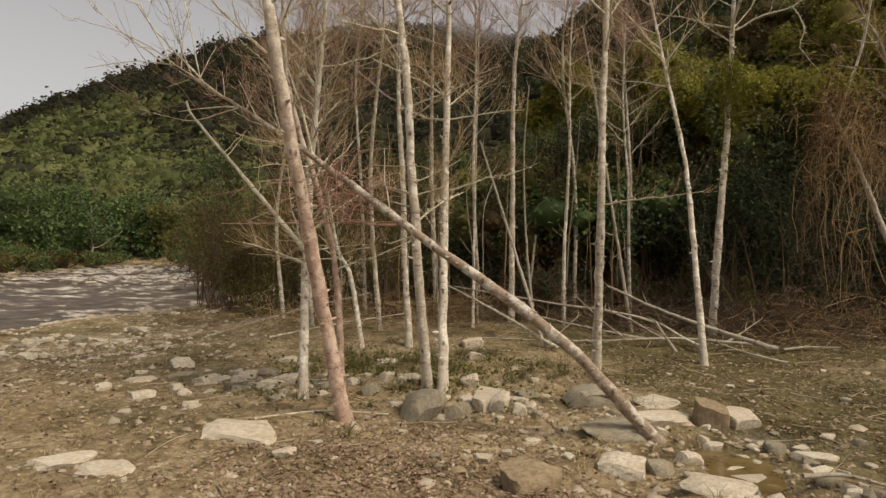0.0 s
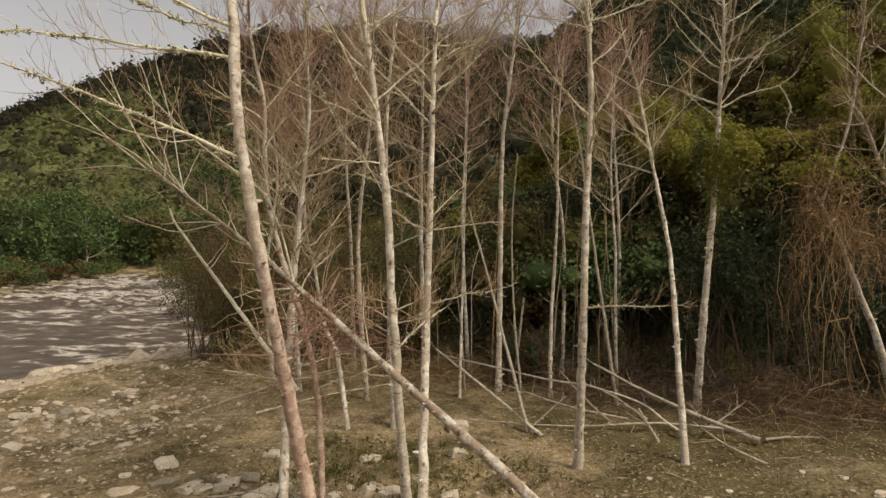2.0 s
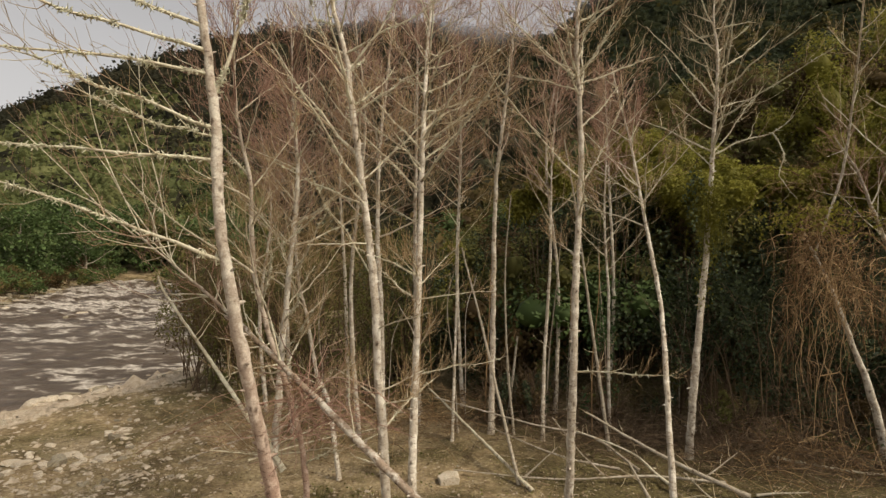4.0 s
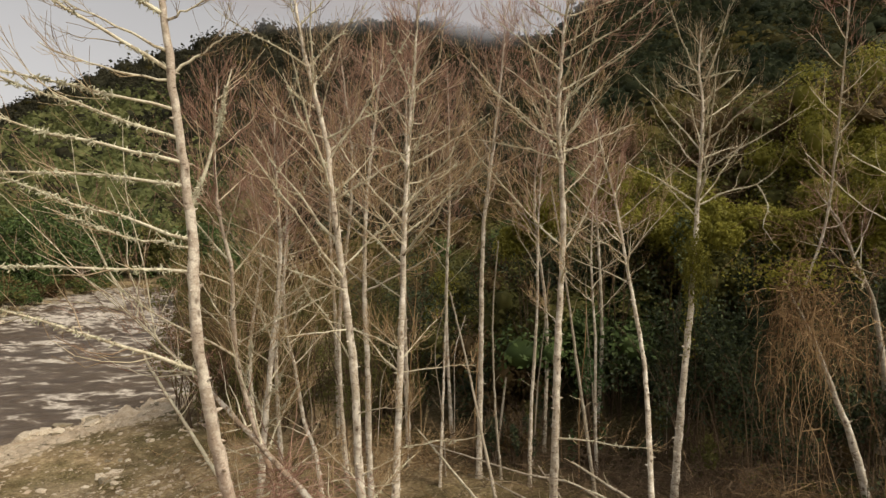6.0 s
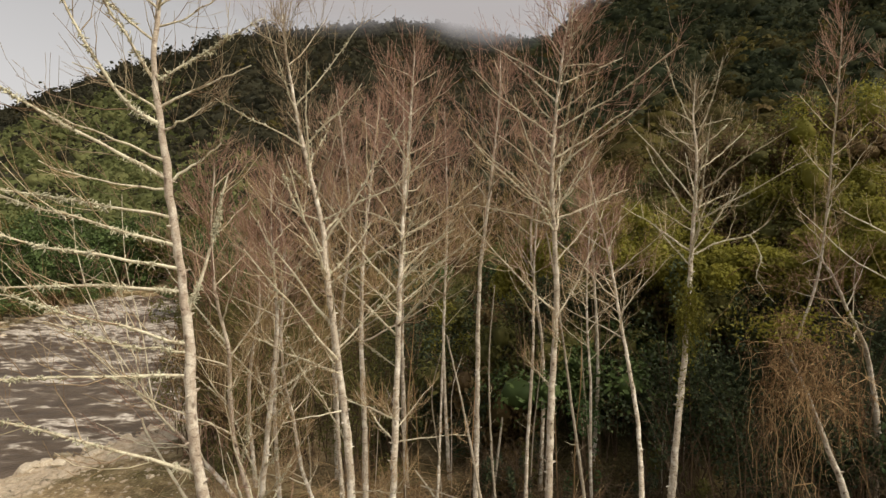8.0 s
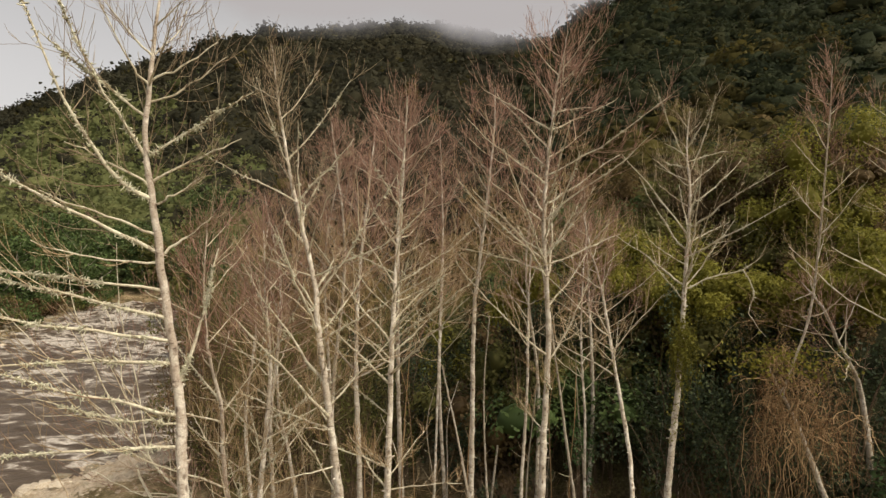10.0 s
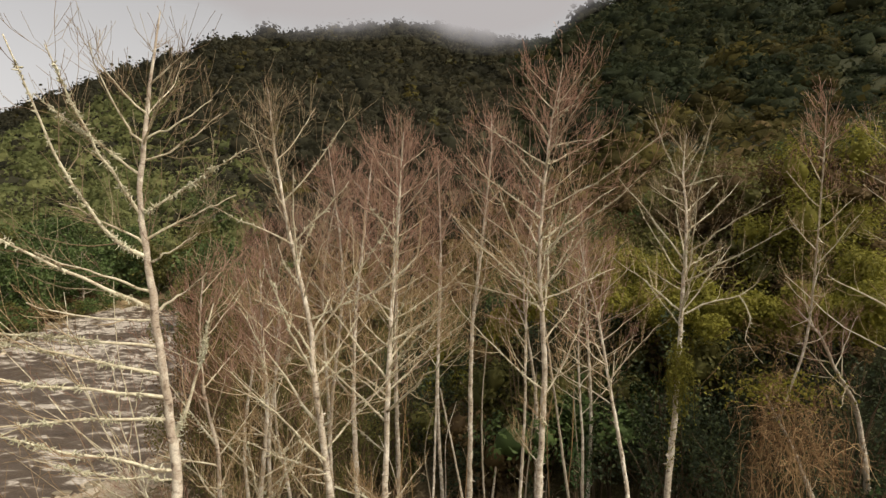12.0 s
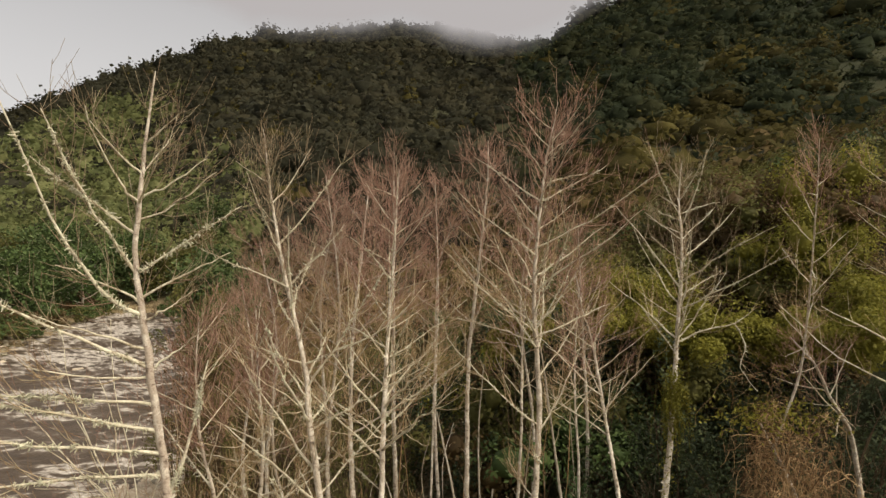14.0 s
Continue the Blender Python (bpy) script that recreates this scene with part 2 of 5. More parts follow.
def ground_material():
    m, n, l, b = material("riverside_dirt", 0.95, 0.15)
    v = place_vec(n, l)
    big, mid, fine, grit = (noise_node(n, l, s, d, v, r) for s, d, r in ((0.35, 4, 0.6), (2.2, 5, 0.65), (14, 6, 0.7), (60, 4, 0.7)))
    col = ramp(n, l, mid, (0.3, (0.28, 0.213, 0.122)), (0.5, (0.475, 0.378, 0.228)), (0.72, (0.63, 0.525, 0.345)))
    apart = n.new("ShaderNodeSeparateXYZ")
    l.new(v, apart.inputs[0])
    wet = n.new("ShaderNodeMapRange")
    wet.inputs[1].default_value, wet.inputs[2].default_value, wet.inputs[3].default_value, wet.inputs[4].default_value = 0.5, 5.5, 0.0, 0.24
    l.new(apart.outputs[0], wet.inputs[0])
    back_strip = n.new("ShaderNodeMapRange")
    back_strip.inputs[1].default_value, back_strip.inputs[2].default_value, back_strip.inputs[3].default_value, back_strip.inputs[4].default_value = 8.5, 12.5, 0.0, 0.08
    l.new(apart.outputs[1], back_strip.inputs[0])
    sums = n.new("ShaderNodeMath")
    l.new(wet.outputs[0], sums.inputs[0])
    l.new(back_strip.outputs[0], sums.inputs[1])
    more = n.new("ShaderNodeMath")
    l.new(sums.outputs[0], more.inputs[0])
    l.new(big, more.inputs[1])
    moss = ramp(n, l, more.outputs[0], (0.5, (0, 0, 0)), (0.68, (0.9, 0.9, 0.9)))
    col = mix(n, l, moss, col, ramp(n, l, fine, (0.35, (0.08, 0.07, 0.028)), (0.65, (0.185, 0.16, 0.065))))
    col = mix(n, l, 0.6, col, ramp(n, l, fine, (0.34, (0.42, 0.38, 0.34)), (0.6, (1, 1, 1))), "MULTIPLY")
    clod = n.new("ShaderNodeTexVoronoi")
    clod.inputs["Scale"].default_value = 9.0
    l.new(v, clod.inputs["Vector"])
    col = mix(n, l, 0.6, col, ramp(n, l, clod.outputs["Distance"], (0.15, (1, 1, 1)), (0.6, (0.5, 0.46, 0.42))), "MULTIPLY")
    damp = ramp(n, l, noise_node(n, l, 0.8, 5, v, 0.7), (0.4, (0.55, 0.52, 0.48)), (0.52, (1, 1, 1)))
    col = mix(n, l, 0.85, col, damp, "MULTIPLY")
    col = mix(n, l, ramp(n, l, grit, (0.6, (0, 0, 0)), (0.68, (1, 1, 1))), col, (0.36, 0.31, 0.24))
    sep = n.new("ShaderNodeSeparateXYZ")
    l.new(v, sep.inputs[0])
    far = n.new("ShaderNodeMapRange")
    far.inputs[1].default_value, far.inputs[2].default_value = 0.5, 2.0
    l.new(sep.outputs[2], far.inputs[0])
    col = mix(n, l, far.outputs[0], col, ramp(n, l, noise_node(n, l, 0.12, 5, v), (0.35, (0.034, 0.038, 0.02)), (0.65, (0.06, 0.06, 0.03))))
    bar = n.new("ShaderNodeMapRange")
    bar.inputs[1].default_value, bar.inputs[2].default_value = -0.12, -0.42
    l.new(sep.outputs[2], bar.inputs[0])
    near_side, both = n.new("ShaderNodeMapRange"), n.new("ShaderNodeMath")
    near_side.inputs[1].default_value, near_side.inputs[2].default_value = -22.0, -17.0
    l.new(sep.outputs[0], near_side.inputs[0])
    both.operation = "MULTIPLY"
    l.new(bar.outputs[0], both.inputs[0])
    l.new(near_side.outputs[0], both.inputs[1])
    col = mix(n, l, both.outputs[0], col, ramp(n, l, grit, (0.32, (0.2, 0.165, 0.115)), (0.5, (0.44, 0.38, 0.28)), (0.66, (0.64, 0.57, 0.45))))
    l.new(col, b.inputs["Base Color"])
    bump(n, l, b, fine, 0.9, 0.05)
    return m


def stone_material(name, pale, dark, stain):
    m, n, l, b = material(name, 0.85, 0.3)
    v = place_vec(n, l)
    mid, fine = noise_node(n, l, 4.5, 6, v, 0.65), noise_node(n, l, 40, 4, v)
    col = ramp(n, l, mid, (0.3, dark), (0.6, pale))
    col = mix(n, l, ramp(n, l, noise_node(n, l, 2.0, 3, v), (0.5, (0, 0, 0)), (0.7, (0.8, 0.8, 0.8))), col, stain)
    col = mix(n, l, 0.5, col, ramp(n, l, fine, (0.3, (0.5, 0.5, 0.5)), (0.6, (1, 1, 1))), "MULTIPLY")
    g, info = n.new("ShaderNodeNewGeometry"), n.new("ShaderNodeObjectInfo")
    for r in (g.outputs["Random Per Island"], info.outputs["Random"]):
        col = mix(n, l, 0.32, col, ramp(n, l, r, (0, (0.5, 0.46, 0.42)), (1, (1, 1, 1))), "MULTIPLY")
    l.new(col, b.inputs["Base Color"])
    bump(n, l, b, mid, 0.6, 0.03)
    return m


M_GROUND = ground_material()
M_STONE = stone_material("pale_river_stone", (0.78, 0.71, 0.58), (0.44, 0.365, 0.265), (0.52, 0.42, 0.29))
M_GRAVEL = stone_material("pale_gravel", (0.6, 0.52, 0.41), (0.36, 0.29, 0.2), (0.45, 0.35, 0.23))
M_STONE_GREY = stone_material("grey_river_stone", (0.4, 0.36, 0.27), (0.22, 0.19, 0.135), (0.32, 0.255, 0.155))
M_DRYGRASS = twig_material("dry_grass", (0.3, 0.24, 0.12), (0.4, 0.33, 0.17), (0.5, 0.42, 0.24))
M_CLOD = stone_material("soil_clods", (0.4, 0.31, 0.2), (0.2, 0.145, 0.085), (0.26, 0.19, 0.11))
M_LITTER_RED = leafy("reddish_leaf_litter", ((0.0, (0.22, 0.135, 0.09)), (0.5, (0.36, 0.24, 0.17)), (1.0, (0.56, 0.43, 0.32))), 0.1)
M_LITTER = leafy("dead_leaf_litter", ((0.0, (0.14, 0.095, 0.055)), (0.5, (0.28, 0.2, 0.125)), (1.0, (0.54, 0.44, 0.31))), 0.1)


def water_material():
    m, n, l, b = material("brown_river_water", 0.3, 0.25)
    v = place_vec(n, l, (1, 1, 1))
    streak = place_vec(n, l, (0.55, 1.2, 1))
    big, mid, fine = noise_node(n, l, 0.14, 3, v), noise_node(n, l, 1.15, 6, streak, 0.62), noise_node(n, l, 6, 5, v)
    mid.node.inputs["Distortion"].default_value = 0.9
    add = n.new("ShaderNodeMath")
    add.operation = "MULTIPLY_ADD"
    l.new(big, add.inputs[0])
    add.inputs[1].default_value = 0.55
    apart, rapid, both = n.new("ShaderNodeSeparateXYZ"), n.new("ShaderNodeMapRange"), n.new("ShaderNodeMath")
    l.new(v, apart.inputs[0])
    rapid.inputs[1].default_value, rapid.inputs[2].default_value, rapid.inputs[3].default_value, rapid.inputs[4].default_value = 24.0, 46.0, -0.02, 0.055
    l.new(apart.outputs[1], rapid.inputs[0])
    l.new(mid, both.inputs[0])
    l.new(rapid.outputs[0], both.inputs[1])
    l.new(both.outputs[0], add.inputs[2])
    foam = ramp(n, l, add.outputs[0], (0.81, (0, 0, 0)), (0.89, (1, 1, 1)))
    water = ramp(n, l, mid, (0.35, (0.06, 0.042, 0.027)), (0.65, (0.118, 0.086, 0.057)))
    col = mix(n, l, foam, water, ramp(n, l, fine, (0.35, (0.28, 0.25, 0.21)), (0.62, (0.56, 0.52, 0.46))))
    l.new(col, b.inputs["Base Color"])
    l.new(ramp(n, l, foam, (0, (0.38, 0.38, 0.38)), (1, (0.8, 0.8, 0.8))), b.inputs["Roughness"])
    bump(n, l, b, fine, 0.5, 0.06)
    return m


M_WATER = water_material()
M_PUDDLE, pn, pl, pb = material("muddy_water", 0.06, 0.5)
pl.new(ramp(pn, pl, noise_node(pn, pl, 5, 5, place_vec(pn, pl)), (0.35, (0.11, 0.075, 0.03)), (0.65, (0.2, 0.145, 0.065))), pb.inputs["Base Color"])


def cloud_material():
    m, n, l, b = material("low_cloud")
    n.remove(b)
    c = n.new("ShaderNodeTexCoord")
    thick = n.new("ShaderNodeAttribute")
    thick.attribute_name = "thickness"
    puff = noise_node(n, l, 0.025, 5, c.outputs["Object"], 0.55)
    add = n.new("ShaderNodeMath")
    add.operation = "MULTIPLY_ADD"
    l.new(puff, add.inputs[0])
    add.inputs[1].default_value = 0.5
    l.new(thick.outputs["Fac"], add.inputs[2])
    alpha = ramp(n, l, add.outputs[0], (0.52, (0, 0, 0)), (0.68, (0.1, 0.1, 0.1)), (0.83, (0.5, 0.5, 0.5)), (1.02, (1, 1, 1)))
    e, t, s = n.new("ShaderNodeEmission"), n.new("ShaderNodeBsdfTransparent"), n.new("ShaderNodeMixShader")
    e.inputs[0].default_value = (0.42, 0.412, 0.425, 1)
    l.new(alpha, s.inputs[0])
    l.new(t.outputs[0], s.inputs[1])
    l.new(e.outputs[0], s.inputs[2])
    l.new(s.outputs[0], n["Material Output"].inputs["Surface"])
    return m


M_CLOUD = cloud_material()

# ---- ground, hills, river ----
RIVER = np.array([(-60, -12, 11), (-38, 6, 10), (-25.2, 17, 8.9), (-19.1, 28, 8.3), (-22, 40, 7.5), (-27.5, 50, 6), (-33, 64, 4), (-35, 70, 2.5)], float)


def river_gap(x, y):
    """Distance from the river's edge; negative in the water."""
    x, y = np.asarray(x, float), np.asarray(y, float)
    best = np.full(np.broadcast(x, y).shape, 1e9)
    for (ax, ay, aw), (bx, by, bw) in zip(RIVER[:-1], RIVER[1:]):
        dx, dy = bx - ax, by - ay
        t = np.clip(((x - ax) * dx + (y - ay) * dy) / (dx * dx + dy * dy), 0, 1)
        best = np.minimum(best, np.hypot(x - ax - t * dx, y - ay - t * dy) - (aw + t * (bw - aw)))
    return best + 0.5 * lumps(x, y, 2.2, 2.0)


def ease(u):
    u = np.clip(u, 0, 1)
    return u * u * (3 - 2 * u)


# ridge of the hills by bearing: the tangent of the bearing, slope up to the ridge, distance
RIDGE_S = (-3.0, -1.2, -0.73, -0.63, -0.54, -0.45, -0.36, -0.26, -0.17, -0.08, 0.02, 0.1, 0.16, 0.2, 0.26, 0.31, 0.4, 0.75, 1.5, 3.0)
RIDGE_E = (0.02, 0.1, 0.199, 0.23, 0.263, 0.28, 0.31, 0.322, 0.333, 0.338, 0.332, 0.312, 0.312, 0.337, 0.365, 0.385, 0.42, 0.5, 0.4, 0.2)
RIDGE_R = (300, 340, 360, 370, 375, 370, 360, 350, 335, 330, 320, 300, 275, 262, 255, 250, 240, 200, 160, 140)


def bank_gap(x, y):
    """Distance behind the foot of the steep bank."""
    return y - np.interp(x, (-9, -3, 2, 6, 10, 16, 24, 40), (25, 19.5, 17.3, 15.5, 13.6, 9.5, 3, -8))


def ground_z(x, y):
    x, y = np.asarray(x, float), np.asarray(y, float)
    z = 0.075 * lumps(x, y, 1.1, 1.0) + 0.035 * lumps(x, y, 0.4, 4.0) + 0.12 * lumps(x, y, 6.0, 3.0) - 0.02
    z = z - 0.13 * np.exp(-(((x - 2.75) / 0.36) ** 2 + ((y - 5.65) / 0.95) ** 2) ** 2)
    gap = river_gap(x, y)
    z = z * ease((gap + 1) / 4) - 1.15 * (1 - ease((gap + 3.0) / 9.0))
    r = np.hypot(x, y)
    s = np.clip(x / np.maximum(y, 0.3 * r + 0.01), -3, 3)
    far = r / np.sqrt(1 + np.minimum(s, 0.9) ** 2)
    ridge = np.interp(s, RIDGE_S, RIDGE_R)
    top = 9.2 + (np.interp(s, RIDGE_S, RIDGE_E) - np.interp(s, (-0.7, -0.35, 0.1, 0.25), (0.016, 0.005, 0.006, 0.014))) * ridge
    foot = np.interp(s, (-1.5, -0.5, -0.35, 0.0, 0.3, 1.0), (60, 78, 62, 48, 42, 40))
    p = (far - foot) / (ridge - foot)
    hill = np.where(p < 1, top * np.clip(p, 0, 1) ** 1.08, top * (1 - 0.5 * (p - 1)))
    hill = hill * np.where(y > -40, 1, np.clip(1 + (y + 40) / 60, 0.15, 1))
    hill = hill + np.clip(p, 0, 1) * 3.5 * lumps(x, y, 24.0, 5.0) * (p < 0.93)
    high = np.interp(x, (-13, -9, -3, 2, 6, 15, 30), (0.0, 0.6, 1.2, 2.4, 4.5, 9.0, 14.0))
    bank = high * ease(bank_gap(x, y) / np.interp(x, (0, 6, 15), (10, 9, 13)))
    return np.maximum(z, -1.6) + np.maximum(np.maximum(bank, hill), 0)


def sheet(xs, ys, zf):
    gx, gy = np.meshgrid(xs, ys)
    verts = np.stack([gx, gy, zf(gx, gy)], -1).reshape(-1, 3)
    nx, ny = len(xs), len(ys)
    i, j = np.meshgrid(np.arange(nx - 1), np.arange(ny - 1))
    a = (j * nx + i).ravel()
    return verts, np.stack([a, a + 1, a + nx + 1, a + nx], -1)


grow = np.linspace(-1, 1, 291)
xs = np.sign(grow) * (18 * np.abs(grow) + 700 * np.abs(grow) ** 6)
ys = 8 + np.sign(grow) * (20 * np.abs(grow) + 700 * np.abs(grow) ** 6)
tagged(put("ground", sheet(xs, ys, ground_z), M_GROUND, smooth=True), "brown stony dirt flat rising into wooded hills", "ground", kind="structure")


def water_z(x, y):
    rapid = ease((y - 30) / 20)
    return -0.7 + (0.07 + 0.12 * rapid) * lumps(x, y, 0.8, 6.0) + (0.04 + 0.07 * rapid) * lumps(x, y, 0.33, 8.0) + np.clip(y - 30, 0, 60) * 0.004


tagged(put("water", sheet(np.arange(-48, -6, 0.38), np.arange(6, 76, 0.38), water_z), M_WATER, smooth=True), "shallow brown river with white rapids", "river", kind="structure")

# low cloud hanging before the hilltop
cu = np.linspace(-0.75, 0.7, 90)
cloud_foot = np.interp(cu, (-0.75, -0.45, -0.36, -0.31, -0.26, -0.17, -0.08, -0.03, 0.015, 0.06, 0.11, 0.155, 0.2, 0.24, 0.29, 0.37, 0.7), (0.43, 0.4, 0.36, 0.336, 0.338, 0.342, 0.35, 0.337, 0.319, 0.314, 0.314, 0.326, 0.35, 0.377, 0.402, 0.425, 0.49))
ridge_d = np.interp(cu, RIDGE_S, RIDGE_R)
rows, lift = [], []
for v in np.linspace(0, 1, 26):
    d, e = 0.66 * ridge_d, cloud_foot - 0.07 + 0.26 * v
    rows.append(np.stack([cu * d, d, 9.2 + e * d], 1))
    lift.append(0.5 + (e - cloud_foot + 0.008) / 0.1)
i, j = np.meshgrid(np.arange(89), np.arange(25))
a = (j * 90 + i).ravel()
cloud = put("cloud_backdrop", (np.concatenate(rows), np.stack([a, a + 1, a + 91, a + 90], -1)), M_CLOUD, smooth=True)
tagged(cloud, "grey low cloud lying on the hilltop", "cloud", kind="structure")
thick = cloud.data.attributes.new("thickness", "FLOAT", "POINT")
thick.data.foreach_set("value", np.concatenate(lift).astype(np.float32))


# ---- trees ----
def trunk_line(points, r0, r1, n=None, power=0.8):
    long = np.linalg.norm(np.diff(np.asarray(points), axis=0), axis=1).sum()
    n = n or max(8, int(long / 0.16))
    p = smooth_line(points, n * 4)
    run = np.concatenate([[0], np.cumsum(np.linalg.norm(np.diff(p, axis=0), axis=1))])
    s = np.linspace(0, 1, n)
    p = np.stack([np.interp(s * run[-1], run, p[:, c]) for c in range(3)], 1)
    p[1:-1] += np.random.default_rng(int(r0 * 1e4) + n).normal(size=(n - 2, 3)) * min(0.006, r0 * 0.08)
    r = r1 + (r0 - r1) * (1 - s) ** power
    r = r * (1 + 0.05 * np.sin(s * long * 3.1 + r0 * 90) + 0.03 * np.sin(s * long * 8.7)) + 0.35 * r0 * np.exp(-s * long / 0.18)
    return p, r


def knobs(rng, p, r, count):
    """Short stubs and knots along a trunk."""
    k = rng.integers(3, len(p) - 4, count)
    way = unit(rng.normal(size=(count, 3)) * (1, 1, 0.35) + (0, 0, 0.3))
    long = r[k] * rng.uniform(1.3, 2.2, count)
    s = np.array([0.0, 0.7, 1.0])
    pts = p[k][:, None] + way[:, None] * s[None, :, None] * long[:, None, None]
    return tubes(pts, (r[k] * rng.uniform(0.18, 0.4, count))[:, None] * np.array([1.5, 0.9, 0.25]), 5)


def alder(points, r0, r1, label, seed, limbs=26, start=0.42, reach=1.9, lower=0, twig=12, fine=4, bark_mat=None, extra=(), twig_mat=None, top_mat=None, top_twigs=26, shaggy=0, name="alder_tree", category="tree", group="bare alders on the flat", angle=(44, 72), limb_mat=None):
    """A bare alder: trunk through the points, ascending limbs, twigs; extra: limbs given by points and radius."""
    rng = np.random.default_rng(seed)
    x0, y0, z0 = points[0]
    if abs(z0) < 0.1:
        points = [(x0, y0, float(ground_z(x0, y0)) - 0.14), *points[1:]]
    p, r = trunk_line(points, 0.85 * r0, 0.006, power=0.72)
    base = Vector(p[0])
    p = p - np.array(base)
    tree = empty(name, base, label, category, group)
    flake, fr = sprout(rng, p[None], r[None], int(len(p) * 4), (0.02, 0.97), (70, 110), (0.8, 1.2), 0, 3, 0.2, 0.2, 0.004, 0.011)
    flake = flake[:, :1] + (flake - flake[:, :1]) * (np.interp(flake[:, 0, 2], p[:, 2], r) * rng.uniform(1.08, 1.4, len(flake)))[:, None, None]
    put("trunk", joined(tubes(p[None], r[None], 10), knobs(rng, p, r, int(len(p) * 0.9)), tubes(flake, fr, 3)), bark_mat or M_BARK, tree, smooth=True)
    height = p[-1, 2]
    n_pts = 10
    lines, rads = [], []
    m = len(p)
    turn = rng.uniform(0, 6.28)
    for i in range(limbs + lower):
        dead = i >= limbs
        f = (start + (0.97 - start) * (i + rng.uniform(0, 0.9)) / limbs) if not dead else rng.uniform(0.22, start)
        k = min(int(f * (m - 1)), m - 2)
        turn += 2.4 + rng.normal() * 0.4
        tan = unit(p[k + 1] - p[k])
        side = unit(np.cross(tan, (math.cos(turn), math.sin(turn), 0.05)))
        ang = radians(rng.uniform(*angle) if not dead else rng.uniform(46, 82))
        left = (1 - f) / (1 - start)
        long = reach * (0.28 + 0.72 * min(left, 1) ** 0.8) * rng.uniform(0.45, 1.3) * (1 if not dead else 0.68)
        way = tan * math.cos(ang) + side * math.sin(ang)
        s = np.linspace(0, 1, n_pts)[:, None]
        line = p[k] + way * s * long + np.array([0, 0, 1.0]) * (s**1.6) * long * (rng.uniform(-0.02, 0.3) if not dead else rng.uniform(-0.14, 0.1))
        line[1:] += np.cumsum(rng.normal(size=(n_pts - 1, 3)), axis=0) * 0.01 * long
        lines.append(line)
        rads.append(max(0.005, min(r[k] * 0.5, (0.0045 + 0.008 * long) * rng.uniform(0.6, 1.25))) * (1 - 0.85 * s[:, 0] ** 0.8) + 0.0025)
    for pts, rr in extra:
        line = smooth_line(np.asarray(pts) - np.array(base), n_pts)
        line[1:-1] += rng.normal(size=(n_pts - 2, 3)) * 0.011
        lines.append(line)
        rads.append(0.6 * rr * (1 - 0.82 * np.linspace(0, 1, n_pts) ** 0.8) + 0.003)
    lines, rads = np.array(lines), np.array(rads)
    arms = [put("limb", tubes(line[None], rad[None], 6), limb_mat or M_LIMB, tree, smooth=True) for line, rad in zip(lines, rads)]
    long_of = np.linalg.norm(lines[:, -1] - lines[:, 0], axis=1)
    for k in np.flatnonzero(long_of > 1.2) if shaggy else ():
        # lichen sits in ragged clumps along the limb
        nodes = rng.uniform(0.04, 0.9, 14)
        spots = np.clip(rng.choice(nodes, shaggy) + rng.normal(size=shaggy) * 0.035, 0.02, 0.92)
        at = np.stack([np.interp(spots * (n_pts - 1), np.arange(n_pts), lines[k, :, c]) for c in range(3)], 1)
        way = unit(rng.normal(size=(shaggy, 3)) + (0, 0, -0.2)) * (np.interp(spots * (n_pts - 1), np.arange(n_pts), rads[k]) * rng.uniform(1.0, 1.5, shaggy) + rng.uniform(0.008, 0.055, shaggy))[:, None]
        tuft = at[:, None] + way[:, None] * np.array([0, 0.5, 1.0])[None, :, None] + rng.normal(size=(shaggy, 3, 3)) * 0.008
        put("lichen", tubes(tuft, rng.uniform(0.005, 0.011, shaggy)[:, None] * np.array([1.0, 1.0, 0.5])[None], 3), M_LICHEN, arms[k], "grey-green lichen tufts", "stuff")
    # twigs in two orders
    twig = max(4, int(twig * 0.85))
    a, ar = sprout(rng, lines, rads, twig, (0.18, 1.0), (25, 52), (0.25, 0.85), 0.36, 5, 0.16, 0.55, 0.003, 0.0075)
    sparse = np.where((np.arange(len(lines)) >= limbs) & (np.arange(len(lines)) < limbs + lower), 0.45, 1.0)
    a[:] = a[:, :1] + (a - a[:, :1]) * (np.clip(np.repeat(long_of, twig) / 1.5, 0.35, 1.5) * np.repeat(sparse, twig))[:, None, None]
    b, br = sprout(rng, a, ar, fine, (0.2, 1.0), (22, 52), (0.14, 0.5), 0.42, 3, 0.3, 0.6, 0.0023, 0.004)
    top, topr = sprout(rng, p[None, int(m * 0.75) :], r[None, int(m * 0.75) :], top_twigs, (0.0, 1.0), (20, 50), (0.25, 0.8), 0.45, 5, 0.1, 0.4, 0.0034, 0.008)
    c, cr = sprout(rng, top, topr, fine, (0.2, 1.0), (25, 55), (0.12, 0.35), 0.3, 3, 0.1, 0.6, 0.0024, 0.0042)
    owner = np.repeat(np.arange(len(lines)), twig)
    low_limb = lines[:, 0, 2] < height * 0.7
    for k in np.flatnonzero(low_limb):
        put("twig_growth", tubes(a[owner == k], ar[owner == k], 3), twig_mat or M_TWIG_PALE, arms[k], "pale twigs crusted with lichen", "stuff")
    low_b = np.repeat(low_limb[owner], fine)
    high = ~low_limb[owner]
    put("crown", joined(tubes(a[high], ar[high], 3), tubes(b[~low_b], br[~low_b], 3), tubes(top, topr, 3), tubes(c, cr, 3)), top_mat or M_TWIG, tree, "fine bare twigs", "stuff")
